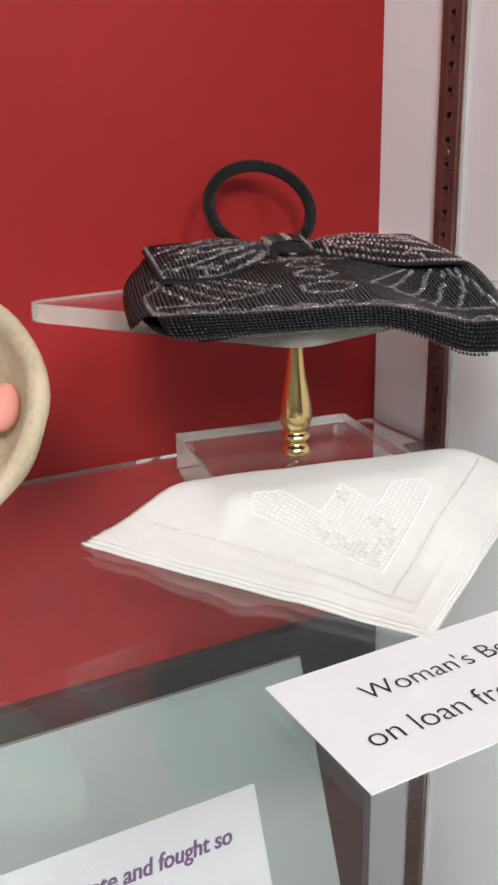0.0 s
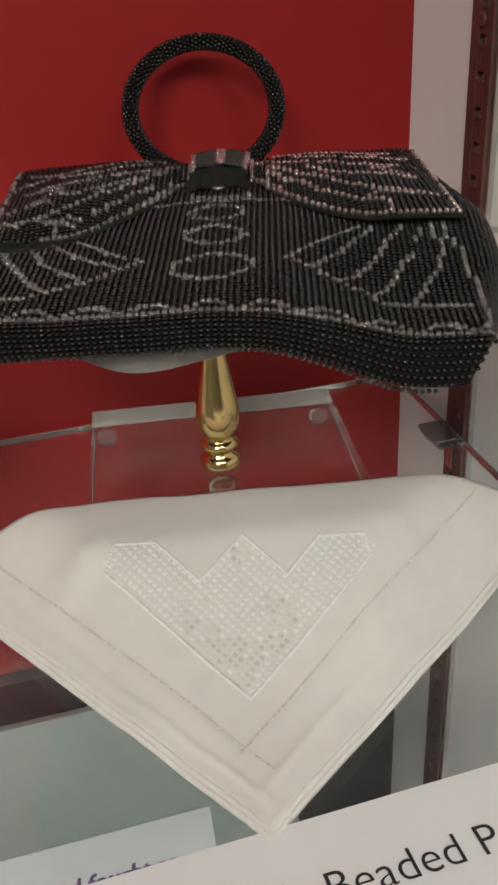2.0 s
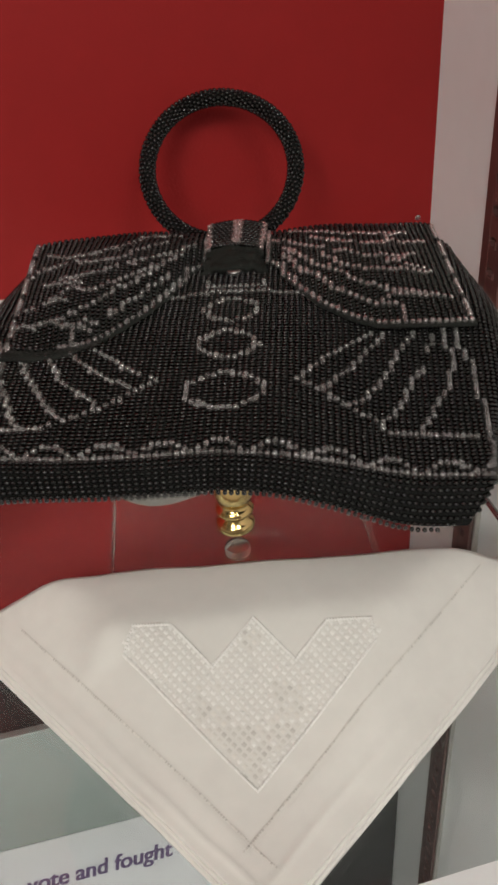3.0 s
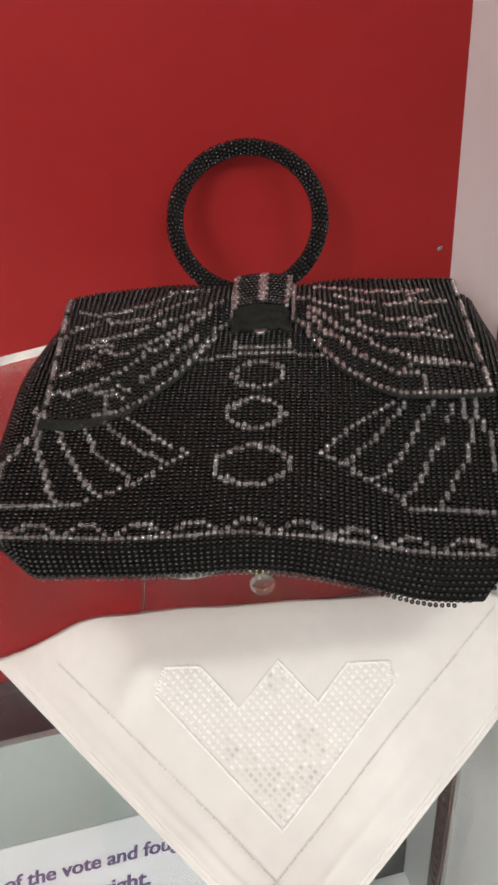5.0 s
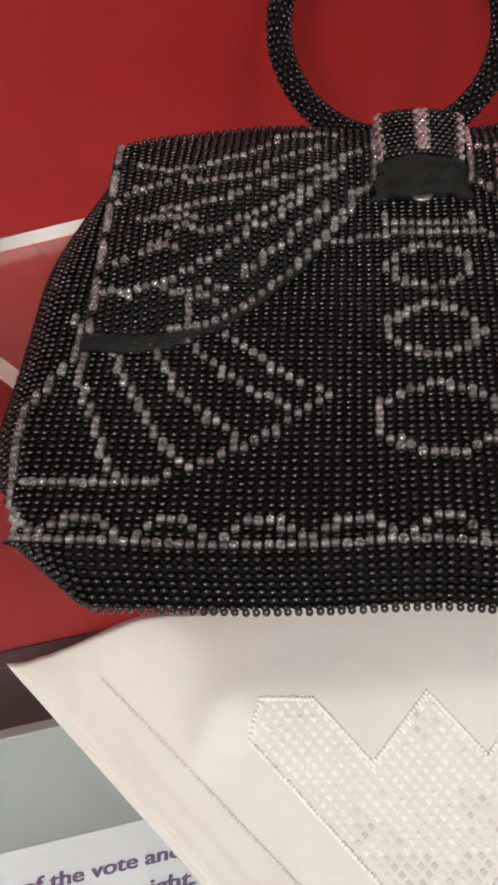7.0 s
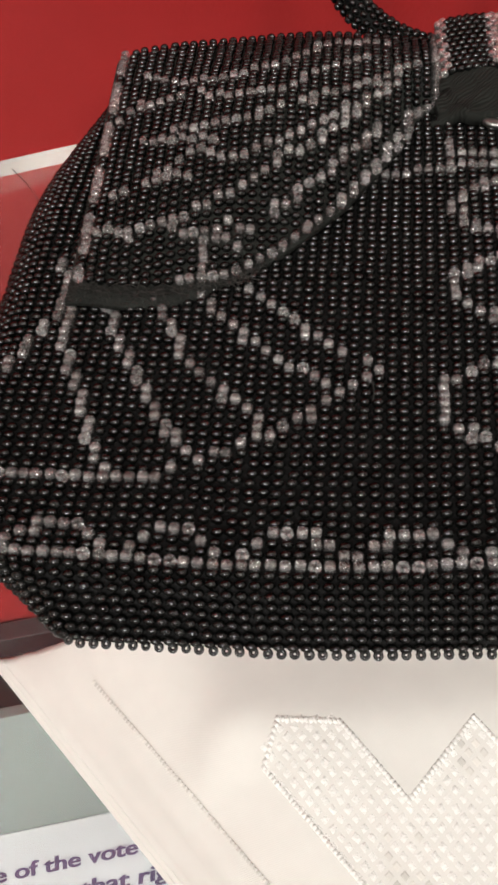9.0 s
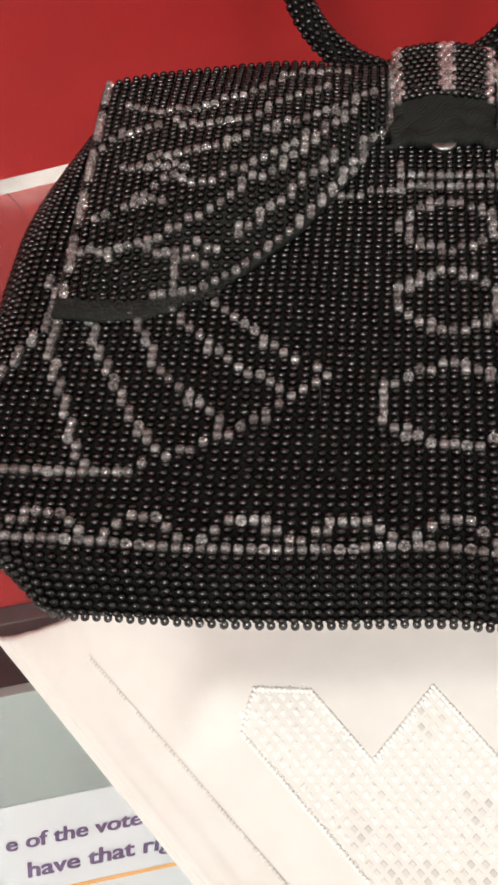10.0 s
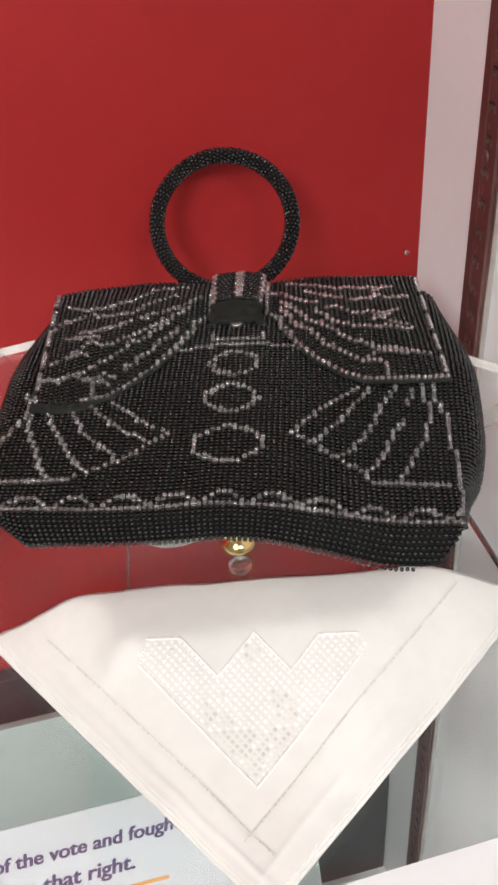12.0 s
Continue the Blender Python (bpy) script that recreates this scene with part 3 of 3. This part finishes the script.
def stepped(lines, column, row, place):
    """The cells that lines pass, one to a column where they run flat and one to a row where they run steep."""
    cells = set()
    for line in lines:
        for (x0, y0), (x1, y1) in zip(line, line[1:]):
            n = max(1, round(max(abs(x1 - x0) / ACROSS, abs(y1 - y0) / ALONG)))
            for k in range(n + 1):
                i = column(x0 + (x1 - x0) * k / n)
                x = place(i)
                y = y0 + (y1 - y0) * k / n
                if abs(x1 - x0) > abs(y1 - y0):
                    y = y0 + (y1 - y0) * max(0, min(1, (x - x0) / (x1 - x0)))
                cells.add((i, row(i, y)))
    return cells


FAN = [[(-60, 69), (-41, 51), (-28, 43)], [(-72, 70), (-55, 50), (-37, 39)], [(-80, 71), (-65, 45), (-48, 28)], [(-89, 71), (-77, 45), (-60, 20)], [(-95, 71), (-89, 45), (-76, 17)],
       [(-28, 43), (-40, 31), (-60, 20), (-66, 17), (-99, 17)], [(-89, 66), (-95, 52), (-103, 36), (-103, 22), (-102, 11), (-99, 2)],
       [(27, 43), (37, 56), (46, 64), (56, 72)], [(37, 38), (39, 43), (48, 52), (55, 62), (62, 72)], [(46, 32), (50, 35), (58, 45), (62, 51), (67, 62), (74, 74)], [(58, 25), (61, 28), (66, 34), (72, 48), (76, 55)], [(79, 64), (82, 73)],
       [(71, 20), (77, 28), (80, 36), (84, 43), (88, 56), (87, 65), (86, 76)], [(27, 43), (38, 36), (46, 32), (54, 28), (60, 22), (67, 20), (94, 20)], [(91, 76), (92, 65), (95, 59), (95, 45), (97, 38), (98, 25), (100, 14), (101, 4)]]


def loop(v, a, b, power):
    """An oval drawn in beads; a power over 1 pulls its corners in."""
    turns = [k * math.pi / 24 for k in range(49)]
    return [(a * math.copysign(abs(math.cos(q)) ** power, math.cos(q)) - 0.5, v + b * math.copysign(abs(math.sin(q)) ** power, math.sin(q))) for q in turns]


ROUND = [loop(35.3, 15.2, 10.6, 1.08), loop(65, 11.6, 8.6, 1.15), loop(89.5, 10.8, 8.6, 1.15)]
BARS = [[(-34, 98.5), (-12, 103), (0, 104), (12, 103.5), (34, 100)], [(-12, 111), (-12, 108), (12, 108), (12, 111)]]
LINES = FAN + ROUND + BARS

CELLS = stepped(LINES, lambda x: round(x / ACROSS), lambda i, y: round(y / ALONG - 0.5), lambda i: i * ACROSS)

purse = thing("beaded_purse", (0.285, 0.48, PLATE), "black beaded evening purse with clear bead pattern lying flat", "purse")

def side_limit(s, t):
    """How far the beads wrap round the two ends; the ends draw in towards the lower corners."""
    return 116 - (19 if s < 0 else 5) * smooth_step(34, 0, t)


black, clear, gusset, rim = [], [], [], []
rows_below = 9
for j in range(-rows_below, 77):
    t = (j + 0.5) * (ALONG if j >= 0 else 1.72)
    for i in range(-50, 51):
        s = i * ACROSS * 100 / face_half(max(0, t))
        if abs(s) > (side_limit(s, t) if j >= 0 else 98.5 if s < 0 else 104 - 0.24 * j * j) or t > 150:
            continue
        loose = 0.2 if j >= 0 else 0.08
        spot = frame_at(body_point, s + random.uniform(-loose, loose), t + random.uniform(-loose, loose) + (0.7 * noise.noise(Vector((s * 0.05, t * 0.04, 9.0))) if j >= 0 else 0))
        u, v = s * face_half(max(0, t)) / 100, t
        if j == -rows_below:
            out = Vector((0, -0.45, 0.89))
            rim.append((spot[0] + Vector((0, 0.4, 0.4)), out, Vector((1, 0, 0)), out.cross(Vector((1, 0, 0)))))
            continue
        if j < 0:
            gusset.append(spot)
            continue
        arch = abs(((u + 10.2) % 20.4) - 10.2)
        scallop = j == 0 and abs(s) < 101 or (j == 1 and 7.0 < arch < 9.4 or j == 2 and 3.9 < arch < 7.2 or j == 3 and arch < 4.2) and abs(s) < 99
        if scallop or (abs(s) < 101 and (i, j) in CELLS):
            clear.append((spot[0] + spot[3] * 0.25, *spot[1:]))
        else:
            black.append(spot)


def body_rows(f, s0, s1, ns, t0, t1, nt, sink, m):
    rows = []
    for i in range(nt + 1):
        row = []
        for j in range(ns + 1):
            p, _, _, nn = frame_at(f, s0 + (s1 - s0) * j / ns, t0 + (t1 - t0) * i / nt)
            row.append(m @ ((p - nn * sink) * MM))
        rows.append(row)
    return rows


def back_point(s, t):
    """The purse's flat underside."""
    w = face_half(max(0, t)) / 100
    sag = smooth_step(15, 75, s) * (1 - smooth_step(15, 95, t))
    round_off = 1 - 0.22 * smooth_step(30, -10, t) ** 2
    return Vector((s * w * round_off - 2, t + 2 + 6.5 * sag, -7.5 - 11.0 * sag - 4 * smooth_step(30, 5, t) * smooth_step(40, 100, abs(s))))


front_rows = []
for i in range(61):
    row = []
    for j in range(91):
        q, t = -1 + 2 * j / 90, 154 * i / 60
        p, _, _, nn = frame_at(body_point, q * (side_limit(q, t) - 2.5), t)
        row.append(PURSE @ ((p - nn * 0.75) * MM))
    front_rows.append(row)
front = part("front_panel", sheet(front_rows), CLOTH, purse, "black cloth ground under the beads", True)
gusset_rows = []
for i in range(11):
    row = []
    for j in range(71):
        x = -103 + 211 * j / 70
        deep = 13.4 - 10.0 * smooth_step(-98, -110, x) - 9.0 * smooth_step(97, 109, x)
        p, _, _, nn = frame_at(body_point, x, 0.5 - (deep + 0.5) * (10 - i) / 10)
        row.append(PURSE @ ((p - nn * 0.75) * MM))
    gusset_rows.append(row)
part("gusset", sheet(gusset_rows), CLOTH, purse, "black cloth gusset under the beads", True)
part("back_panel", sheet([[PURSE @ (back_point(-98 + 3.74 * j, -9 + 5.5 * i) * MM) for j in range(51)] for i in range(31)], 0.001), CLOTH, purse, "black cloth back", True)
beads("black_beading", black, JET, front, PURSE, "rows of shiny black glass beads", 1.02)
beads("gusset_beading", gusset, JET, front, PURSE, "black beaded lower gusset", 1.02)
beads("rim_beading", rim, SMOKE, front, PURSE, "row of smoky glass beads along the lower rim", 0.95, (DRILL_V, DRILL_F), 0.95, 0.95)


# the two wings of the bow-shaped flap
def wing_edges(p):
    """Lower and upper edge of the left wing, p from the knot to the outer side."""
    u = -12 - 82 * p
    top = 150.5 - 3 * p - 8.5 * p ** 3
    stops = ((0, 128), (0.085, 122), (0.115, 112), (0.18, 102), (0.29, 86), (0.45, 72), (0.58, 64.5), (0.74, 62), (0.9, 60.5), (1, 61))
    low = 61.0
    for (p0, l0), (p1, l1) in zip(stops, stops[1:]):
        if p0 <= p <= p1:
            low = l0 + (l1 - l0) * (p - p0) / (p1 - p0)
    return u, low, top


def wing_point(side):
    def f(s, t):
        p = max(0.0, min(1.0, s))
        u, low, top = wing_edges(p)
        u += (s - p) * -82
        v = top - t
        q = max(0.0, min(1.0, (v - low) / (top - low)))
        over = max(0.0, -t)
        lean = 3.0 * (0.5 - q) * p if side > 0 else -4.5 * (1 - q) * p
        z = 0.085 * v + (5.2 if side > 0 else 5.2 - 2.4 * smooth_step(0.25, 0.7, p) * (1 - smooth_step(0.8, 1, p)) * (1 - smooth_step(0, 0.3, q))) + 7.0 * math.sin(math.pi * min(1, p * 0.9 + 0.1)) * math.sin(math.pi * min(1, 0.06 + q * 0.92)) + 1.5 * q
        z -= 3.5 * (1 - p) ** 3 + 9 * max(0.0, p - 0.93) ** 1.0
        z += 0.9 * math.sin(p * 9 + q * 5) * p * (1 - p) * 4 * 0.5
        if over:
            th = min(over / 6.0, 1.6)
            v, z = top + 6 * math.sin(th), z - 6 * (1 - math.cos(th))
        x = u - lean
        if side > 0:
            x = -x
            v += 0.055 * x + (0.05 + 0.05 * p) * x * (1 - q)
            v += 7 * p ** 4 * q
            x += (3.5 - 6.5 * q) * p * p
        return Vector((x - 3, v, z))
    return f


WING_LINES = {
    -1: [[(-85, 128), (-76, 124), (-64, 123), (-53, 128), (-44, 136)], [(-44, 140), (-32, 144), (-20, 148)], [(-90, 112), (-85, 116), (-78, 117), (-72, 119)],
         [(-68, 115), (-55, 114), (-48, 118), (-43, 125), (-31, 135)], [(-65, 104), (-55, 106), (-45, 113), (-30, 124), (-20, 136)], [(-83, 101), (-66, 98)], [(-76, 104), (-65, 103)],
         [(-67, 97), (-74, 92), (-79, 88), (-87, 85)], [(-78, 88), (-70, 87)], [(-65, 93), (-58, 93), (-47, 102), (-39, 108), (-24, 125)], [(-74, 76), (-60, 83), (-46, 97), (-34, 110)],
         [(-90, 74), (-82, 73), (-78, 76), (-71, 73), (-60, 76)], [(-67, 65), (-67, 71), (-59, 72)], [(-58, 75), (-52, 79), (-40, 93), (-28, 109)]],
    1: [[(-22, 147), (-38, 138), (-48, 132), (-74, 133)], [(-69, 129), (-79, 134)], [(-12, 142), (-25, 132)], [(-33, 133), (-44, 125), (-55, 119), (-65, 120), (-70, 125)], [(-69, 125), (-73, 122), (-85, 123)],
        [(-24, 131), (-38, 120)], [(-43, 115), (-48, 114), (-56, 107), (-71, 107), (-79, 112)], [(-67, 102), (-74, 106)], [(-67, 104), (-73, 101), (-84, 96)], [(-38, 114), (-49, 101), (-57, 97), (-81, 95)],
        [(-22, 128), (-35, 109), (-46, 98), (-55, 88), (-64, 83), (-88, 76)], [(-21, 123), (-30, 108), (-41, 93), (-50, 82), (-58, 75), (-66, 73)], [(-61, 77), (-65, 79), (-79, 77)], [(-68, 72), (-69, 66)]],
}


def wing(side):
    f = wing_point(side)

    def g(s, t):
        return f(s / 82.0, t)
    blk, clr = [], []
    lines = WING_LINES[side]
    cols = int(82 / ACROSS)
    cells = stepped(lines, lambda x: round((-12 - x) / ACROSS), lambda i, y: round((wing_edges(max(0, min(1, i * ACROSS / 82.0)))[2] - y) / ALONG - 0.5), lambda i: -12 - i * ACROSS)
    for i in range(cols + 1):
        s = i * ACROSS
        _, low, top = wing_edges(min(1, s / 82.0))
        n = int((top - low) / ALONG)
        before = int((lambda e: e[2] - e[1])(wing_edges(max(0, s - ACROSS) / 82.0)) / ALONG)
        for j in range(-1, n + 1):
            t = (j + 0.5) * ALONG if j < n else top - low - 0.3
            sp = frame_at(g, s + random.uniform(-.2, .2), t + random.uniform(-.12, .12))
            sp = (sp[0], sp[1], sp[2], sp[3] if sp[3].z > 0 else -sp[3])
            u, v = -12 - s, top - t
            skip = i > 6 and noise.noise(Vector((i * 0.4, j * 0.8, side * 3.0))) > 0.85
            lit = (j >= min(n, before + 1) and 2 < s < (61 if side < 0 else 83)) or i == 1 or (i == cols and (j + (2 if side < 0 else 0)) % 8 < 6) or (j > 1 and (i, j) in cells and not skip)
            (clr if lit else blk).append((sp[0] + sp[3] * (0.5 if lit else 0.1), *sp[1:]))
    name = "bow_wing"
    rows = []
    for i in range(25):
        row = []
        for j in range(33):
            s = 83.0 * j / 32
            _, low, top = wing_edges(min(1, s / 82.0))
            p, _, _, nn = frame_at(g, s, -3 + (top - low + 3.6 + (4.5 if side < 0 else 0) * smooth_step(46, 60, s)) * i / 24)
            nn = nn if nn.z > 0 else -nn
            row.append(PURSE @ ((p - nn * 0.7) * MM))
        rows.append(row)
    w = part(name, sheet(rows, 0.0014), RIBBON, purse, "bow wing with dark felt lining", True)
    beads("black_beading", blk, JET, w, PURSE, "rows of shiny black glass beads", 1.02)
    clr = [turned_bead(q) for q in clr]
    beads("clear_beading", clr, CLEAR, w, PURSE, "lines of clear glass beads", 1.2, (DRILL_V, DRILL_F), 0.98, 0.95)
    return w


wing(-1)
wing(1)


# the knot of the bow
def knot_point(s, t):
    v = 152.5 - t
    z = 0.085 * v + 8.6 - 0.010 * s * s
    if t > 22:
        z -= 0.25 * (t - 22)
    if t < 0:
        th = min(-t / 6.0, 1.6)
        v, z = 152.5 + 6 * math.sin(th), z - 6 * (1 - math.cos(th))
    half = 0.92 - 0.08 * smooth_step(4, 18, t) + 0.10 * smooth_step(22, 34, t)
    return Vector((s * half - 3.5, v, z))


knot = part("bow_knot", sheet([[PURSE @ ((knot_point((-15 + 30 * j / 14) * (1 + (0.07 * math.sin(i * 1.9) if i > 14 else 0)), -6 + 39.5 * i / 24) + Vector((0, 3.4 * noise.noise(Vector((j * 0.5, 1.0, i * 0.2))) if i > 13 else 0, 2.4 * noise.noise(Vector((j * 0.45, i * 0.55, 2.0))) if i > 13 else 0))) * MM) for j in range(15)] for i in range(25)], 0.0028), GROSGRAIN, purse, "black grosgrain ribbon knot", True)
blk, clr = [], []
for j in range(-2, 10):
    for i in range(-7, 8):
        s = i * PITCH + (1.0 if j % 2 else 0.0)
        if abs(s) > 15:
            continue
        sp = frame_at(knot_point, s, (j + 0.5) * PITCH * 0.98)
        sp = (sp[0], sp[1], sp[2], sp[3] if sp[3].z > 0 else -sp[3])
        lit = abs(s) > 12.6 or abs(s - 0.5) < 1.9 and j < 9
        (clr if lit else blk).append((sp[0] + sp[3] * 0.5, *sp[1:]))
beads("black_beading", blk, JET, knot, PURSE, "black glass beads", 1.02)
clr = [turned_bead(q) for q in clr]
beads("clear_beading", clr, CLEAR, knot, PURSE, "clear glass beads", 1.2, (DRILL_V, DRILL_F), 0.98, 0.95)
c = PURSE @ (Vector((-3.5, 120.4, 13.9)) * MM)
snap = lathe([(0.0033, -0.0012), (0.0036, 0.0), (0.0030, 0.0004), (0.0016, 0.0006), (0.0005, 0.0007)], 0, 0, 20)
bmesh.ops.transform(snap, matrix=Matrix.Translation(c) @ Matrix.Rotation(radians(8), 4, "X"), verts=snap.verts)
part("snap_clasp", snap, NICKEL, purse, "small bright metal snap", True)

# frayed threads along the felt and a loose one at the side
def thread(points, r, bm):
    rings = []
    for k, p in enumerate(points):
        d = (points[min(k + 1, len(points) - 1)] - points[max(k - 1, 0)]).normalized()
        a = d.orthogonal().normalized()
        b = d.cross(a)
        rings.append([bm.verts.new(PURSE @ ((p + (a * math.cos(q) + b * math.sin(q)) * r) * MM)) for q in (0, 2.1, 4.2)])
    for u, w in zip(rings, rings[1:]):
        for q in range(3):
            bm.faces.new((u[q], u[(q + 1) % 3], w[(q + 1) % 3], w[q]))


fray, felt = bmesh.new(), wing_point(-1)
for k in range(170):
    p = random.uniform(0.50, 1.0)
    _, low, top = wing_edges(p)
    at = felt(p, top - low + 2.2 + random.uniform(-1.6, 1.2)) + Vector((0, 0, 0.35))
    turn, long, curl = random.gauss(0, 0.7), random.uniform(1.2, 4.0), random.uniform(-0.5, 0.5)
    pts = [at]
    for q in range(4):
        pts.append(pts[-1] + Vector((math.cos(turn), math.sin(turn), random.uniform(-0.15, 0.25))) * long / 4)
        turn += curl
    thread(pts, 0.085, fray)
part("frayed_edge", fray, FELT, purse, "frayed dark threads along the felt edge")["kind"] = "stuff"
for base, lean in ((Vector((-107, 90, 3)), 2.05), (Vector((-30, 33, 7)), 1.4)):
    bm, pts = bmesh.new(), [base]
    for q in range(7):
        pts.append(pts[-1] + Vector((math.cos(lean), math.sin(lean), 0.5)) * (2.1 if base.x < -90 else 0.5))
        lean += 0.09
    thread(pts, 0.11, bm)
    part("loose_thread", bm, FELT, purse, "thin loose dark thread")

# the ring handle
RING = Matrix.Translation((0.3066, 0.5775, 1.4496)) @ Matrix.Rotation(radians(-13), 4, "Z") @ Matrix.Rotation(radians(49), 4, "X")
bm = bmesh.new()
major, minor, ns, nt = 35.9, 3.0, 96, 14
rings = [[bm.verts.new(RING @ (Vector(((major + minor * math.cos(b)) * math.cos(a), (major + minor * math.cos(b)) * math.sin(a), minor * math.sin(b))) * MM)) for b in (2 * math.pi * k / nt for k in range(nt))] for a in (2 * math.pi * q / ns for q in range(ns))]
for q in range(ns):
    for k in range(nt):
        bm.faces.new((rings[q][k], rings[(q + 1) % ns][k], rings[(q + 1) % ns][(k + 1) % nt], rings[q][(k + 1) % nt]))
handle = part("ring_handle", bm, CLOTH, purse, "stiff round handle covered in black beads", True)
spots = []
around, along = 11, 110
for q in range(along):
    for k in range(around):
        a = 2 * math.pi * (q + k / around) / along
        b = 2 * math.pi * (k + 0.5 * (q % 2)) / around + random.uniform(-.06, .06)
        r = minor + 0.45
        p = Vector(((major + r * math.cos(b)) * math.cos(a), (major + r * math.cos(b)) * math.sin(a), r * math.sin(b)))
        n = Vector((math.cos(b) * math.cos(a), math.cos(b) * math.sin(a), math.sin(b)))
        d = Vector((-math.sin(a), math.cos(a), 0))
        spots.append((p, d, n.cross(d), n))
beads("handle_beading", spots, JET, handle, RING, "small black glass beads round the handle", 1.0)

# ---- pale bowl beside the riser ----
bowl = thing("wooden_bowl", (0.05, 0.47, SHELF + 0.045), "pale rough wooden bowl tipped on an added clear block", "bowl")
LEAN = Matrix.Translation((0.0500, 0.4540, SHELF + 0.107)) @ Matrix.Rotation(radians(-34), 4, "Z") @ Matrix.Rotation(radians(54), 4, "X") @ Matrix.Scale(0.80, 4)

# Unseen support, added to raise the bowl and shift its reflection in the glass.
block = alone("display_block", box(0.022, 0.076, 0.446, 0.500, SHELF, SHELF + 0.0445, 0.0008), ACRYLIC, "clear acrylic block added unseen under the bowl", "display stand")
block.visible_shadow = False


def bowl_shell(n=56):
    bm = bmesh.new()
    outer = [(0.015, -0.048), (0.045, -0.044), (0.066, -0.030), (0.079, -0.012), (0.084, 0.000), (0.0835, 0.006), (0.080, 0.009), (0.074, 0.008), (0.070, 0.002), (0.062, -0.016), (0.045, -0.030), (0.012, -0.036)]
    rings = []
    for r, z in outer:
        ring = []
        for k in range(n):
            q = 2 * math.pi * k / n
            w = 1 + 0.03 * noise.noise(Vector((math.cos(q) * 2, math.sin(q) * 2, z * 30)))
            ring.append(bm.verts.new(LEAN @ Vector((r * w * math.cos(q), r * w * math.sin(q), z + 0.0015 * noise.noise(Vector((q * 3, r * 40, 1)))))))
        rings.append(ring)
    for a, b in zip(rings, rings[1:]):
        for k in range(n):
            bm.faces.new((a[k], a[(k + 1) % n], b[(k + 1) % n], b[k]))
    bm.faces.new(rings[0][::-1])
    bm.faces.new(rings[-1])
    return bm


part("shell", bowl_shell(), STRAW, bowl, "", True)
fold_bm = bmesh.new()
for k in range(4):
    p = Vector((0.050 - 0.022 * k, 0.014 * math.sin(k * 2.1 + 0.6), -0.014 - 0.004 * k))
    bmesh.ops.create_uvsphere(fold_bm, u_segments=18, v_segments=10, radius=1.0, matrix=LEAN @ Matrix.Translation(p) @ Matrix.Rotation(0.5 * k, 4, "Z") @ Matrix.Diagonal((0.010, 0.016, 0.010, 1)))
alone("pink_cloth", fold_bm, PINK, "crumpled pink cloth lying in the wooden bowl", "cloth", "", True)

# ---- single clear beads of the purse front ----
turn3 = PURSE.to_3x3()
one = bpy.data.meshes.new("bead")
one.from_pydata((DRILL_V * np.array((0.98, 0.95, 1.0)) * 1.22 * MM * K).tolist(), [], DRILL_F)
one.materials.append(material("clear_glass_bead_single", (0.79, 0.755, 0.745), 0.03, vary=0.35, per="object", spec=0.9, trans=0.89, ior=1.5))
one.polygons.foreach_set("use_smooth", [True] * len(one.polygons))
clear = [turned_bead(q) for q in clear]
clear.sort(key=lambda s: s[0].x + 0.4 * s[0].y)
for p, a, b, n in clear[:300]:
    ob = new("bead", one)
    ob.parent = front
    m = Matrix((turn3 @ Vector(a), turn3 @ Vector(b), turn3 @ Vector(n))).transposed().to_4x4()
    ob.matrix_basis = Matrix.Translation((PURSE @ (p * MM)) * K - place_of(front)) @ m
beads("clear_beading", clear[300:], CLEAR, front, PURSE, "lines of clear glass beads", 1.2, (DRILL_V, DRILL_F), 0.98, 0.95)
